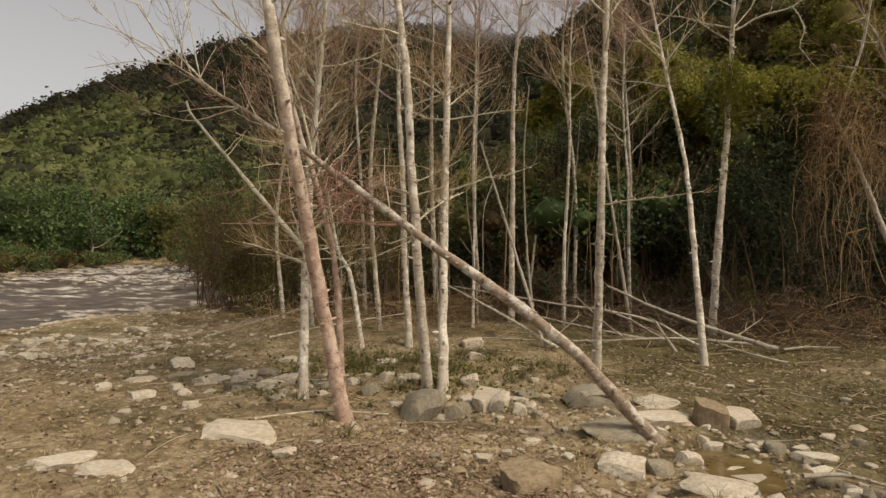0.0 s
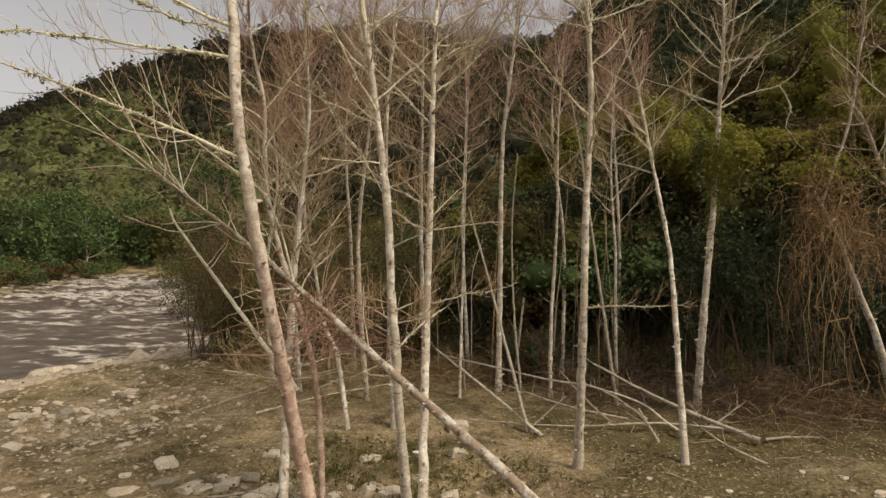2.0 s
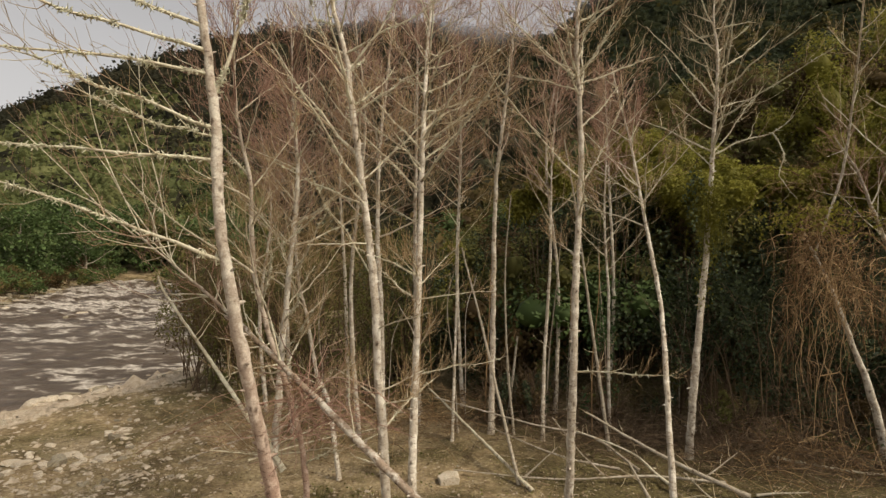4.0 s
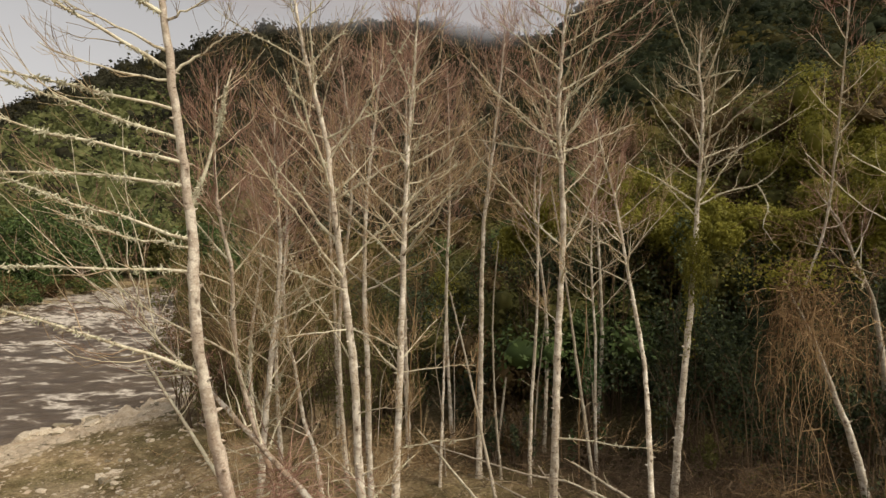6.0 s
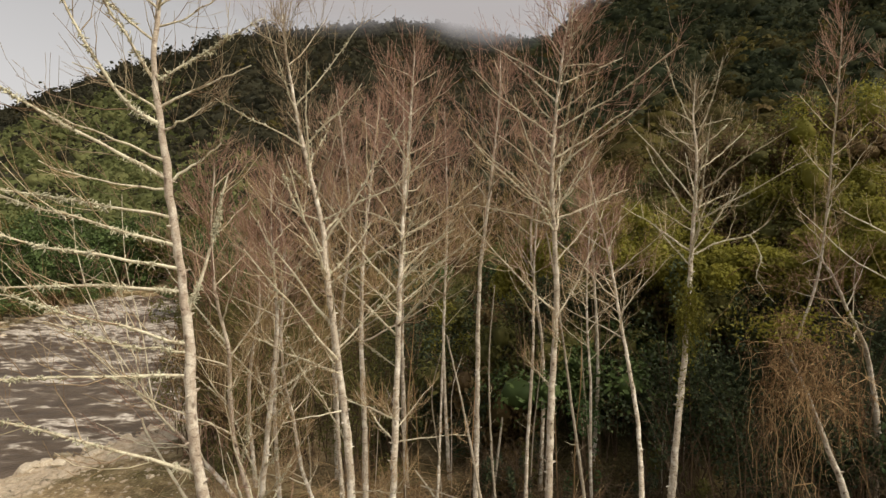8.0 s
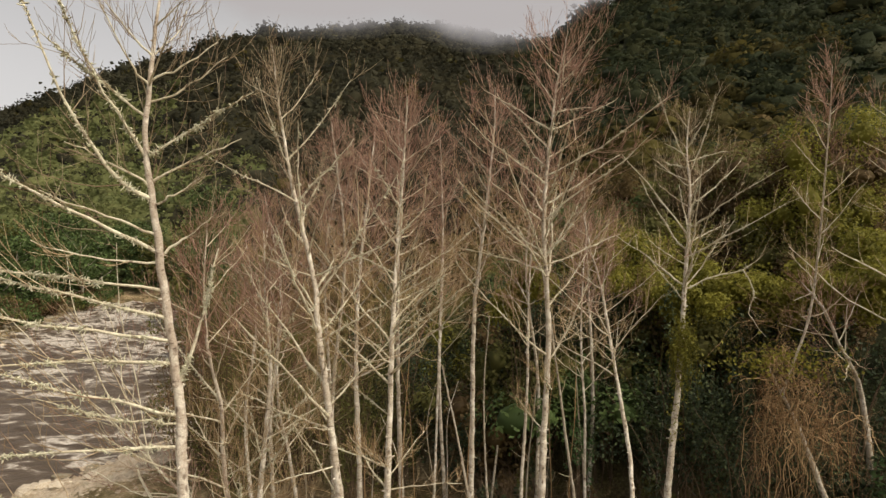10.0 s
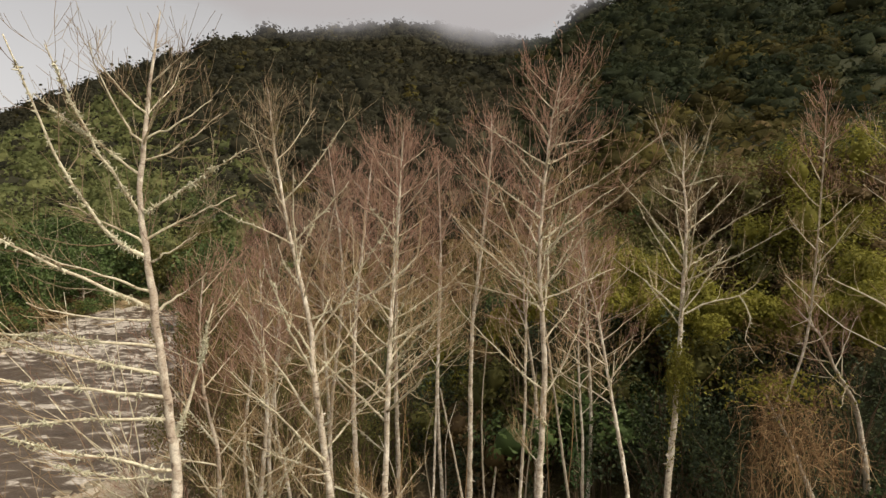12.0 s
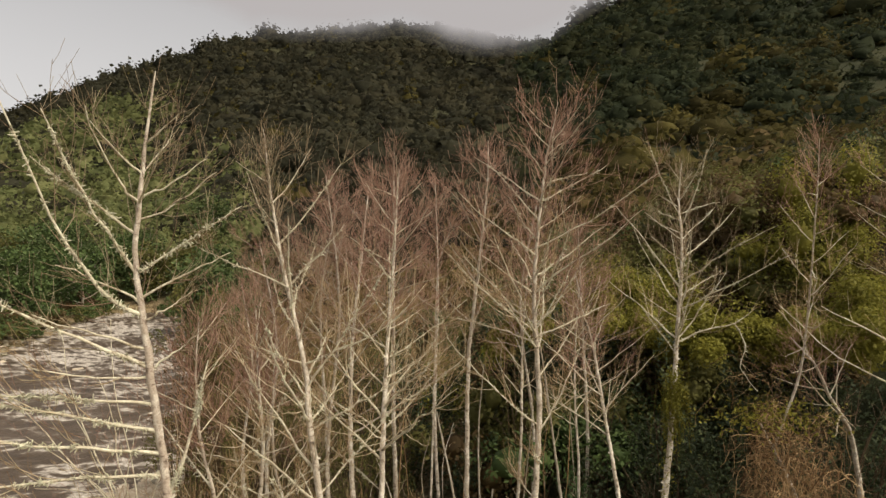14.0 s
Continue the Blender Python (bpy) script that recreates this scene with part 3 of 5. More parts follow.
    if low_b.any():
        put("lower_crown", tubes(b[low_b], br[low_b], 3), M_TWIG_BEIGE, tree, "fine beige twigs", "stuff")
    return tree


def arms_of(trunk, *arms):
    """Limbs as alder() takes them: height of the fork on the trunk, tip, rise of the middle, radius."""
    t, made = smooth_line(trunk, 80), []
    for z, tip, rise, r in arms:
        root, tip = np.array([np.interp(z, t[:, 2], t[:, c]) for c in range(3)]), np.array(tip)
        mid = (root + tip) / 2 + (0, 0, rise)
        made.append(([root, (root + mid) / 2 + (0, 0, rise / 4), mid, (mid + tip) / 2 + (0, 0, rise / 4), tip], r))
    return made


BARE = "bare alder with pale blotched bark and lichened limbs"
SLIM = "slim bare alder with pale grey bark on the flat"

# the leaning alder with long limbs over the river side
LEANING = [(-1.19, 7.07, -0.05), (-1.42, 7.0, 1.2), (-1.56, 6.8, 2.17), (-1.86, 6.31, 4.58), (-2.01, 6.38, 6.24), (-2.24, 6.36, 8.19), (-2.32, 6.35, 8.93), (-2.29, 6.4, 9.54), (-2.21, 6.45, 10.41), (-2.14, 6.5, 11.0)]
river_arms = arms_of(
    LEANING,
    (4.6, (-4.0, 5.7, 5.45), 0.03, 0.038),
    (5.65, (-4.2, 5.61, 5.74), 0.02, 0.03),
    (5.9, (-3.2, 5.84, 6.31), -0.06, 0.018),
    (5.99, (-3.7, 5.7, 6.62), -0.01, 0.03),
    (6.55, (-4.1, 5.6, 6.62), 0.06, 0.032),
    (6.79, (-4.1, 5.6, 7.3), -0.03, 0.034),
    (7.04, (-4.1, 5.6, 7.75), -0.02, 0.034),
    (7.34, (-4.0, 5.6, 7.7), 0.0, 0.027),
    (7.65, (-3.24, 5.87, 7.89), -0.07, 0.022),
    (7.74, (-4.0, 5.6, 8.85), 0.0, 0.036),
    (7.95, (-3.18, 5.93, 8.39), -0.01, 0.026),
)
crown_arms = arms_of(
    LEANING,
    (8.32, (-3.38, 5.82, 10.54), -0.46, 0.038),
    (8.44, (-2.99, 6.03, 8.89), 0.05, 0.022),
    (8.77, (-3.1, 6.02, 10.5), -0.1, 0.026),
    (9.55, (-2.72, 6.15, 10.55), -0.2, 0.02),
    (9.58, (-1.58, 6.5, 10.04), -0.02, 0.018),
    (9.36, (-1.49, 6.52, 9.89), -0.08, 0.016),
    (8.77, (-1.23, 6.58, 9.52), 0.0, 0.02),
    (8.5, (-1.35, 6.54, 9.0), 0.02, 0.024),
    (8.26, (-1.74, 6.44, 8.58), -0.03, 0.022),
    (7.74, (-1.65, 6.46, 8.15), -0.03, 0.028),
    (6.28, (-1.6, 6.5, 7.8), -0.12, 0.04),
)
alder(LEANING, 0.105, 0.012, "leaning alder with pinkish bark and long lichened limbs", 11, limbs=6, start=0.84, reach=1.0, lower=0, twig=9, fine=3, top_mat=M_TWIG_GREY, top_twigs=9, shaggy=170, bark_mat=M_BARK_RED, extra=river_arms + crown_arms)
alder([(-1.48, 8.49, -0.05), (-1.58, 8.6, 1.57), (-1.77, 8.5, 2.63), (-2.08, 8.4, 3.73), (-2.21, 8.3, 4.5), (-2.18, 8.1, 5.56), (-2.32, 8.0, 6.43), (-2.32, 7.9, 7.25), (-2.25, 7.85, 8.1)],
      0.06, 0.01, "slim crooked alder behind the leaning one", 12, limbs=20, start=0.5, reach=1.5, lower=9, shaggy=40, bark_mat=M_BARK_RED)
alder([(-1.9, 7.95, -0.05), (-2.0, 8.5, 1.64), (-2.03, 8.9, 2.55), (-2.0, 9.2, 3.84), (-1.87, 9.3, 5.4), (-1.85, 9.3, 5.97), (-1.91, 9.3, 6.93), (-1.94, 9.3, 8.0)],
      0.075, 0.01, "forked alder with pale bark by the fallen log", 13, limbs=24, start=0.42, reach=1.7, lower=9, shaggy=40)
alder([(-0.28, 8.42, -0.05), (-0.4, 8.1, 1.67), (-0.48, 8.05, 3.01), (-0.55, 8.05, 4.36), (-0.83, 8.1, 6.54), (-0.95, 8.35, 7.3), (-1.18, 8.6, 8.07), (-1.42, 8.8, 8.97), (-1.6, 9.0, 9.83), (-1.74, 9.1, 10.79)],
      0.085, 0.011, BARE, 14, limbs=26, start=0.5, reach=1.7, lower=10, twig=9, fine=4, top_mat=M_TWIG_GREY, shaggy=40, extra=[
    ([(-0.8, 8.1, 6.5), (-0.3, 8.0, 6.8), (0.2, 7.9, 7.1), (0.7, 7.8, 7.4)], 0.02),
    ([(-0.95, 8.35, 7.35), (-0.4, 8.2, 7.6), (0.2, 8.1, 7.9), (0.6, 8.0, 8.3)], 0.02),
    ([(-0.55, 8.05, 4.3), (-0.9, 8.1, 4.9), (-1.2, 8.2, 5.3), (-1.5, 8.2, 5.9)], 0.015),
])
alder([(-0.08, 8.2, -0.05), (-0.07, 8.8, 1.47), (-0.04, 9.2, 3.15), (0.04, 9.55, 6.24), (0.07, 9.75, 7.2), (0.09, 10.1, 7.88), (0.18, 10.2, 9.13), (0.24, 10.3, 10.3)],
      0.085, 0.011, BARE, 15, limbs=32, start=0.54, reach=2.0, lower=10, shaggy=30, extra=[
    ([(0.04, 9.55, 6.2), (0.45, 9.4, 6.55), (0.95, 9.3, 6.9), (1.35, 9.2, 7.3)], 0.025),
    ([(0.03, 9.5, 5.95), (-0.3, 9.4, 6.25), (-0.7, 9.3, 6.55), (-1.1, 9.2, 7.0)], 0.02),
])
TALL = [(2.5, 10.4, -0.05), (2.51, 10.1, 2.31), (2.56, 10.15, 4.17), (2.66, 10.3, 5.83), (2.63, 10.25, 7.0), (2.57, 10.25, 7.9), (2.6, 10.3, 8.7), (2.79, 10.5, 10.32), (3.03, 10.6, 11.5)]
alder(TALL, 0.092, 0.011, "tall straight bare alder with knotty pale bark", 16, limbs=30, start=0.64, reach=2.1, lower=3, twig=13, shaggy=30, extra=arms_of(
    TALL,
    (5.85, (1.06, 9.7, 7.5), -0.1, 0.028),
    (5.75, (3.4, 10.4, 7.2), -0.14, 0.026),
    (7.5, (1.1, 10.0, 8.85), -0.1, 0.026),
    (7.4, (3.95, 10.5, 7.95), 0.0, 0.026),
    (7.6, (3.4, 10.1, 8.75), -0.1, 0.024),
    (7.3, (1.1, 10.6, 7.7), 0.05, 0.022),
    (7.2, (2.0, 9.4, 8.1), 0.0, 0.022),
    (6.7, (3.5, 11.1, 7.6), -0.05, 0.02),
))
alder([(4.34, 10.35, -0.05), (4.4, 10.9, 1.53), (4.52, 11.6, 3.29), (4.4, 11.9, 4.55), (4.1, 12.4, 6.85), (3.9, 12.4, 7.53), (3.75, 12.5, 8.4)],
      0.072, 0.012, "slanting alder with a bend in its pale trunk", 17, limbs=22, start=0.62, reach=1.6, twig=8)
alder([(5.75, 13.4, -0.05), (5.81, 13.15, 2.39), (6.07, 13.4, 4.25), (6.29, 13.6, 6.65), (6.46, 13.77, 8.76), (6.54, 14.2, 9.96), (6.65, 14.3, 10.9)],
      0.105, 0.012, "bare alder with green creeper halfway up the trunk", 18, limbs=32, start=0.6, reach=2.4, twig=8, fine=3, top_mat=M_TWIG_GREY, shaggy=40, extra=[
    ([(6.3, 13.6, 6.7), (6.9, 13.5, 7.0), (7.5, 13.4, 7.15), (7.9, 13.3, 7.5)], 0.035),
    ([(7.5, 13.4, 7.15), (7.7, 13.3, 6.7), (7.55, 13.2, 6.2), (7.9, 13.1, 5.7)], 0.02),
])
alder([(1.51, 14.68, -0.05), (1.55, 14.8, 2.6), (1.6, 14.75, 6.0), (1.8, 14.5, 8.01), (2.03, 14.3, 10.3), (2.05, 14.3, 11.4)],
      0.09, 0.012, SLIM, 19, limbs=24, start=0.55, reach=1.9, limb_mat=M_POLE, twig_mat=M_TWIG)
alder([(2.68, 14.25, -0.05), (2.75, 14.5, 1.97), (2.87, 14.5, 4.11), (2.9, 14.5, 6.64), (3.04, 14.5, 8.4)], 0.058, 0.012, SLIM, 20, limbs=14, start=0.6, reach=1.2, twig=7)
alder([(4.4, 14.8, -0.05), (4.3, 14.6, 1.77), (4.32, 14.7, 3.39), (4.26, 14.9, 5.19), (4.28, 14.9, 6.7), (4.38, 14.9, 8.2)], 0.05, 0.01, SLIM, 21, limbs=20, start=0.5, reach=1.2, twig=8)
alder([(-0.78, 12.3, -0.05), (-0.9, 12.5, 1.82), (-0.92, 12.5, 3.29), (-1.02, 12.8, 4.8), (-1.04, 13.2, 6.54), (-0.89, 13.5, 8.4), (-0.75, 14.0, 10.3)], 0.085, 0.012, "bare alder at the back of the stand with reddish twigs", 22, limbs=26, start=0.48, reach=1.9, limb_mat=M_POLE, twig_mat=M_TWIG)
alder([(-0.32, 17.0, -0.05), (-0.41, 17.0, 2.07), (-0.46, 17.0, 4.57), (-0.4, 16.6, 7.83), (-0.36, 16.4, 11.4)], 0.09, 0.012, "bare alder at the back of the stand with reddish twigs", 23, limbs=28, start=0.5, reach=2.2, limb_mat=M_POLE, twig_mat=M_TWIG)
alder([(-1.72, 12.25, -0.05), (-2.05, 12.8, 1.33), (-2.42, 13.3, 1.93), (-2.64, 13.4, 3.1), (-2.83, 13.4, 3.91), (-2.88, 13.4, 5.2), (-2.8, 13.5, 6.9)], 0.062, 0.012, "crooked slim alder with a kinked trunk", 24, limbs=18, start=0.5, reach=1.7, lower=5)
alder([(0.56, 14.2, -0.05), (0.66, 15.3, 2.76), (0.74, 15.4, 5.6), (0.82, 15.4, 8.4)], 0.045, 0.01, SLIM, 25, limbs=16, start=0.6, reach=1.2, twig=7)
for k, (x, y, h) in enumerate([(-1.6, 14.2, 10.6), (-3.4, 15.2, 9.0), (0.9, 17.5, 10.8), (3.4, 16.6, 10.2), (-2.4, 17.6, 10.2), (-4.6, 17.0, 7.8), (5.0, 17.2, 9.3)]):
    q = np.random.default_rng(60 + k).normal(size=(3, 2)) * 0.18
    alder([(x, y, ground_z(x, y) - 0.05), (x + q[0, 0], y + q[0, 1], h * 0.35), (x + q[1, 0], y + q[1, 1], h * 0.7), (x + q[2, 0], y + q[2, 1], h)],
          0.07, 0.011, "bare alder at the back of the stand with reddish twigs", 70 + k, limbs=24, start=0.58, reach=2.0, twig=13, limb_mat=M_POLE, twig_mat=M_TWIG)


def pole(points, r0, r1, label, name="dead_pole", category="dead branch", mat=None, seed=0, side=6, group="deadfall on the flat"):
    """A dry pole or branch, with broken side twigs."""
    rng = np.random.default_rng(seed + 200)
    p, r = trunk_line(points, r0, r1, power=1.0)
    base = Vector(p[0])
    p = p - np.array(base)
    thing = empty(name, base, label, category, group)
    put("shaft", joined(tubes(p[None], r[None], 8), knobs(rng, p, r, max(2, len(p) // 3))), mat or M_POLE, thing, smooth=True)
    if side:
        a, ar = sprout(rng, p[None], r[None], side, (0.25, 1.0), (30, 70), (0.2, 0.7), 0.05, 5, 0.15, 0.45, 0.003, 0.008)
        put("twig_growth", tubes(a, ar, 4), M_TWIG_PALE, thing, kind="stuff")
    return thing


# leaning and fallen poles
LOG_LIMBS = [
    ([(-3.3, 8.95, 4.2), (-4.3, 9.4, 4.9), (-5.2, 9.7, 5.4), (-6.1, 10.0, 5.75)], 0.02),
    ([(-3.6, 9.1, 4.4), (-4.4, 9.5, 5.2), (-5.0, 9.8, 5.9), (-5.5, 10.0, 6.5)], 0.018),
    ([(-3.9, 9.3, 4.6), (-4.3, 9.6, 5.4), (-4.5, 9.8, 6.1), (-4.8, 9.9, 6.8)], 0.016),
    ([(-4.1, 9.4, 4.75), (-4.15, 9.6, 5.4), (-4.0, 9.7, 6.2)], 0.014),
    ([(-4.2, 9.45, 4.8), (-5.0, 9.7, 4.95), (-5.9, 9.9, 4.9)], 0.014),
]
LOG_TIPS = [
    ([(-3.0, 8.8, 4.0), (-3.9, 9.2, 3.9), (-4.8, 9.5, 4.15)], 0.014),
    ([(-4.3, 9.5, 4.8), (-4.8, 9.7, 5.7), (-5.2, 9.8, 6.6), (-5.4, 9.9, 7.6)], 0.015),
    ([(-4.4, 9.5, 4.85), (-5.4, 9.8, 5.6), (-6.2, 10.0, 6.3), (-6.9, 10.2, 6.8)], 0.015),
    ([(-3.7, 9.15, 4.5), (-4.0, 9.4, 5.6), (-4.3, 9.5, 6.7), (-4.4, 9.6, 7.8)], 0.014),
]
alder([(2.32, 6.55, 0.02), (1.2, 6.42, 1.0), (-0.17, 7.2, 2.0), (-1.53, 7.95, 3.0), (-2.9, 8.75, 3.95), (-4.3, 9.5, 4.8)], 0.085, 0.014, "fallen alder log with mottled bark leaning into the standing trees", 81,
      limbs=14, start=0.62, reach=1.3, lower=2, twig=5, fine=3, bark_mat=M_LOG, twig_mat=M_TWIG, top_twigs=8, name="fallen_log", category="log", group="deadfall on the flat", angle=(25, 60), extra=LOG_LIMBS + LOG_TIPS)
pole([(-1.75, 8.1, 1.75), (-1.97, 8.22, 2.0), (-2.94, 8.8, 3.0), (-3.91, 9.37, 4.0), (-4.05, 9.45, 4.25)], 0.035, 0.016, "broken lichened limb hanging from the alders", mat=M_LIMB, seed=2, side=12)
pole([(1.86, 11.9, 0.0), (1.64, 12.67, 1.0), (1.42, 13.48, 2.0), (1.2, 14.3, 3.0), (0.8, 15.3, 4.6)], 0.04, 0.02, "thin bare pole leaning against the alders", seed=3, side=6)
pole([(4.15, 13.9, 0.0), (3.9, 14.1, 2.0), (3.65, 14.3, 4.0), (3.4, 14.5, 6.0), (3.2, 14.6, 7.2)], 0.045, 0.015, "thin bare pole leaning against the alders", seed=4, side=6)
pole([(2.06, 14.55, 0.0), (1.91, 14.9, 1.88), (1.86, 15.0, 4.1), (1.99, 15.0, 5.9)], 0.035, 0.012, "thin crooked dead stem", seed=5, side=6)
pole([(1.95, 15.6, 0.0), (2.07, 15.8, 0.6), (2.3, 16.1, 2.25)], 0.035, 0.028, "broken pale stub of a dead stem", seed=6, side=0)
DRY = "dry bare branch lying in the deadfall heap"
HEAP_BACK = [
    ([(2.08, 11.56, 0.03), (1.14, 13.28, 0.5), (-0.01, 15.74, 0.95)], 0.035, 0.02),
    ([(4.42, 12.59, 0.05), (3.61, 13.33, 0.5), (2.3, 13.62, 0.7), (0.14, 14.69, 1.0)], 0.03, 0.014),
    ([(4.03, 12.66, 0.05), (2.76, 12.77, 0.3), (1.44, 13.96, 0.5)], 0.026, 0.012),
    ([(4.85, 11.77, 0.03), (4.63, 12.05, 0.15), (4.26, 12.67, 0.4), (3.32, 13.4, 0.6)], 0.03, 0.014),
    ([(6.08, 11.31, 0.05), (5.14, 11.96, 0.35), (4.25, 12.65, 0.7), (3.44, 13.15, 1.1)], 0.05, 0.022),
    ([(5.92, 11.97, 0.05), (4.4, 12.04, 0.15), (2.6, 11.94, 0.12), (0.57, 12.4, 0.12)], 0.03, 0.012),
]
HEAP_FRONT = [
    ([(5.62, 10.13, 0.03), (5.34, 11.16, 0.05), (5.25, 12.36, 0.1)], 0.024, 0.012),
    ([(4.21, 11.33, 0.0), (3.93, 11.67, 0.55)], 0.028, 0.02),
    ([(6.26, 11.45, 0.03), (6.72, 11.43, 0.08), (7.36, 11.52, 0.05)], 0.022, 0.01),
    ([(7.44, 13.13, 0.15), (8.25, 12.69, 0.12), (9.13, 12.32, 0.1), (10.2, 12.0, 0.2)], 0.03, 0.014),
    ([(5.4, 12.02, 0.05), (5.9, 12.2, 0.28), (6.34, 12.39, 0.5)], 0.02, 0.008),
    ([(-5.24, 13.08, 0.03), (-4.33, 13.45, 0.3), (-3.16, 13.75, 0.6), (-1.81, 14.11, 0.9)], 0.022, 0.01),
    ([(-3.85, 13.1, 0.03), (-2.66, 13.81, 0.2), (-1.04, 14.27, 0.4)], 0.02, 0.01),
]
LOOSE = [
    ([(1.97, 12.19, 0.03), (2.68, 12.37, 0.6)], 0.018, 0.009),
    ([(3.64, 12.32, 0.03), (3.21, 12.65, 0.4), (2.76, 13.44, 0.9)], 0.02, 0.01),
    ([(-2.2, 6.9, 0.05), (-1.5, 7.2, 0.06), (-0.7, 7.1, 0.05)], 0.016, 0.008),
    ([(-3.6, 8.6, 0.04), (-2.4, 8.9, 0.06), (-1.2, 8.7, 0.04)], 0.018, 0.008),
    ([(3.0, 5.2, 0.05), (3.3, 5.15, 0.08), (3.6, 4.95, 0.05)], 0.02, 0.012),
]
for k, (pts, r0, r1) in enumerate(HEAP_BACK + HEAP_FRONT + LOOSE):
    pole(pts, r0, r1, DRY, seed=20 + k, side=5 if k < 13 else 2, mat=M_POLE if k % 3 else M_LIMB)

# trees at the edge of the bank
pole([(9.72, 12.8, 0.0), (9.4, 12.8, 1.35), (8.87, 12.8, 2.75), (8.4, 12.8, 3.93), (8.05, 12.8, 4.6), (7.8, 12.8, 5.1)], 0.1, 0.02, "slanting mossy trunk that carries the dry vines", "leaning_trunk", "tree trunk", M_BARK, 50, 8, "")
alder([(11.2, 14.6, 0.8), (10.9, 14.1, 2.6), (10.66, 14.1, 4.21), (10.04, 13.6, 5.05), (9.52, 13.2, 5.59), (9.07, 13.0, 6.32), (8.3, 12.6, 7.0)], 0.1, 0.02, "crooked alder bending out of the bank", 51, limbs=14, start=0.6, reach=1.5, twig=6)
alder([(12.2, 12.5, 1.5), (11.8, 12.4, 4.5), (11.4, 12.3, 7.0), (10.9, 12.2, 9.2), (10.6, 12.2, 11.0)], 0.11, 0.015, "bare alder on the steep bank", 52, limbs=26, start=0.45, reach=2.4, twig=8, extra=[
    ([(11.6, 12.4, 6.0), (10.3, 12.4, 6.9), (9.3, 12.3, 7.4), (8.7, 12.2, 7.7)], 0.045),
    ([(11.7, 12.4, 5.0), (10.4, 12.5, 6.0), (9.2, 12.4, 6.6), (7.9, 12.3, 7.7)], 0.04),
])
alder([(8.08, 12.8, 4.5), (8.25, 12.7, 5.2), (8.45, 12.5, 6.2), (8.3, 12.0, 7.4), (7.9, 11.2, 8.6), (7.5, 10.4, 10.0), (7.4, 10.2, 10.8)], 0.034, 0.008, "young bare shoots with reddish twigs above the vines", 53, limbs=14, start=0.35, reach=1.1, twig=7)


def clump(rng, centre, radii, lon=7, lat=5):
    """An uneven closed lump of foliage."""
    a = (np.arange(lon) * 2 * np.pi / lon)[None]
    f = np.radians(np.linspace(3, 177, lat))[:, None]
    ph = rng.uniform(0, 6.28, 3)
    r = 1 + 0.16 * np.sin(2 * a + ph[0]) * np.sin(f) + 0.13 * np.sin(3 * a + ph[1]) * np.sin(2 * f + ph[2]) + rng.normal(size=(lat, lon)) * 0.16
    v = np.stack([np.sin(f) * np.cos(a) * r, np.sin(f) * np.sin(a) * r, np.cos(f) * r], -1) * radii + centre
    g, k = np.meshgrid(np.arange(lat - 1), np.arange(lon), indexing="ij")
    k2 = (k + 1) % lon
    return v.reshape(-1, 3), np.stack([g * lon + k, (g + 1) * lon + k, (g + 1) * lon + k2, g * lon + k2], -1).reshape(-1, 4)


def bush(place, spread, high, leaf, count, mat, label, seed, name="bush", stems=14, up=0.35, stem_mat=None, lobes=7, category="bush", mid=0.58, cap=9.0, dense=False):
    """A shrub: stems from the base and leaves gathered in lobes; dense: the lobes are closed mounds."""
    rng = np.random.default_rng(seed)
    x, y = place
    thing = empty(name, (x, y, float(ground_z(x, y)) - 0.05), label, category)
    tips = rng.normal(size=(stems, 3)) * (spread * 0.5, spread * 0.5, high * 0.15) + (0, 0, high * 0.75)
    s = np.linspace(0, 1, 6)[None, :, None]
    foot = rng.normal(size=(stems, 1, 3)) * (spread * 0.18, spread * 0.18, 0)
    line = foot * (1 - s) + tips[:, None] * s + np.concatenate([np.zeros((stems, 6, 2)), 0.12 * high * np.sin(s * 3.1) * np.ones((stems, 1, 1))], 2)
    rad = 0.022 * (1 - 0.8 * s[:, :, 0]) * np.ones((stems, 1))
    tw, tr = sprout(rng, line, rad, 3 if count > 1200 else 5, (0.3, 1), (25, 70), (0.3, 0.9), 0.1, 4, 0.2, 0.5, 0.004, 0.01)
    put("stem_growth", joined(tubes(line, rad, 3), tubes(tw, tr, 3)), stem_mat or M_DEAD, thing, kind="stuff")
    if count:
        c = rng.normal(size=(lobes, 3)) * (spread * 0.42, spread * 0.42, min(high * 0.2, cap * 0.7)) + (0, 0, high * mid)
        which = rng.integers(0, lobes, count)
        shell = unit(rng.normal(size=(count, 3))) * (rng.uniform(0.35, 1.0, count) ** 0.5)[:, None]
        wide = rng.uniform(0.6, 1.1, (lobes, 1)) * (spread * 0.36, spread * 0.36, min(high * 0.26, cap))
        if dense:
            shell = unit(shell + (0, 0, 0.35)) * rng.uniform(0.6, 1.15, (count, 1))
        pos = c[which] + shell * wide[which]
        pos[:, 2] = np.abs(pos[:, 2])
        geo = leaves(rng, pos, leaf, up, out=unit(shell + (0, 0, 0.6)) if dense else None)
        if dense:
            put("inner_growth", joined(*[clump(rng, c[k], wide[k] * 0.42) for k in range(lobes)]), mat, thing, "inner mass of the mound", "stuff")
        put("foliage", geo, mat, thing, kind="stuff")
    return thing


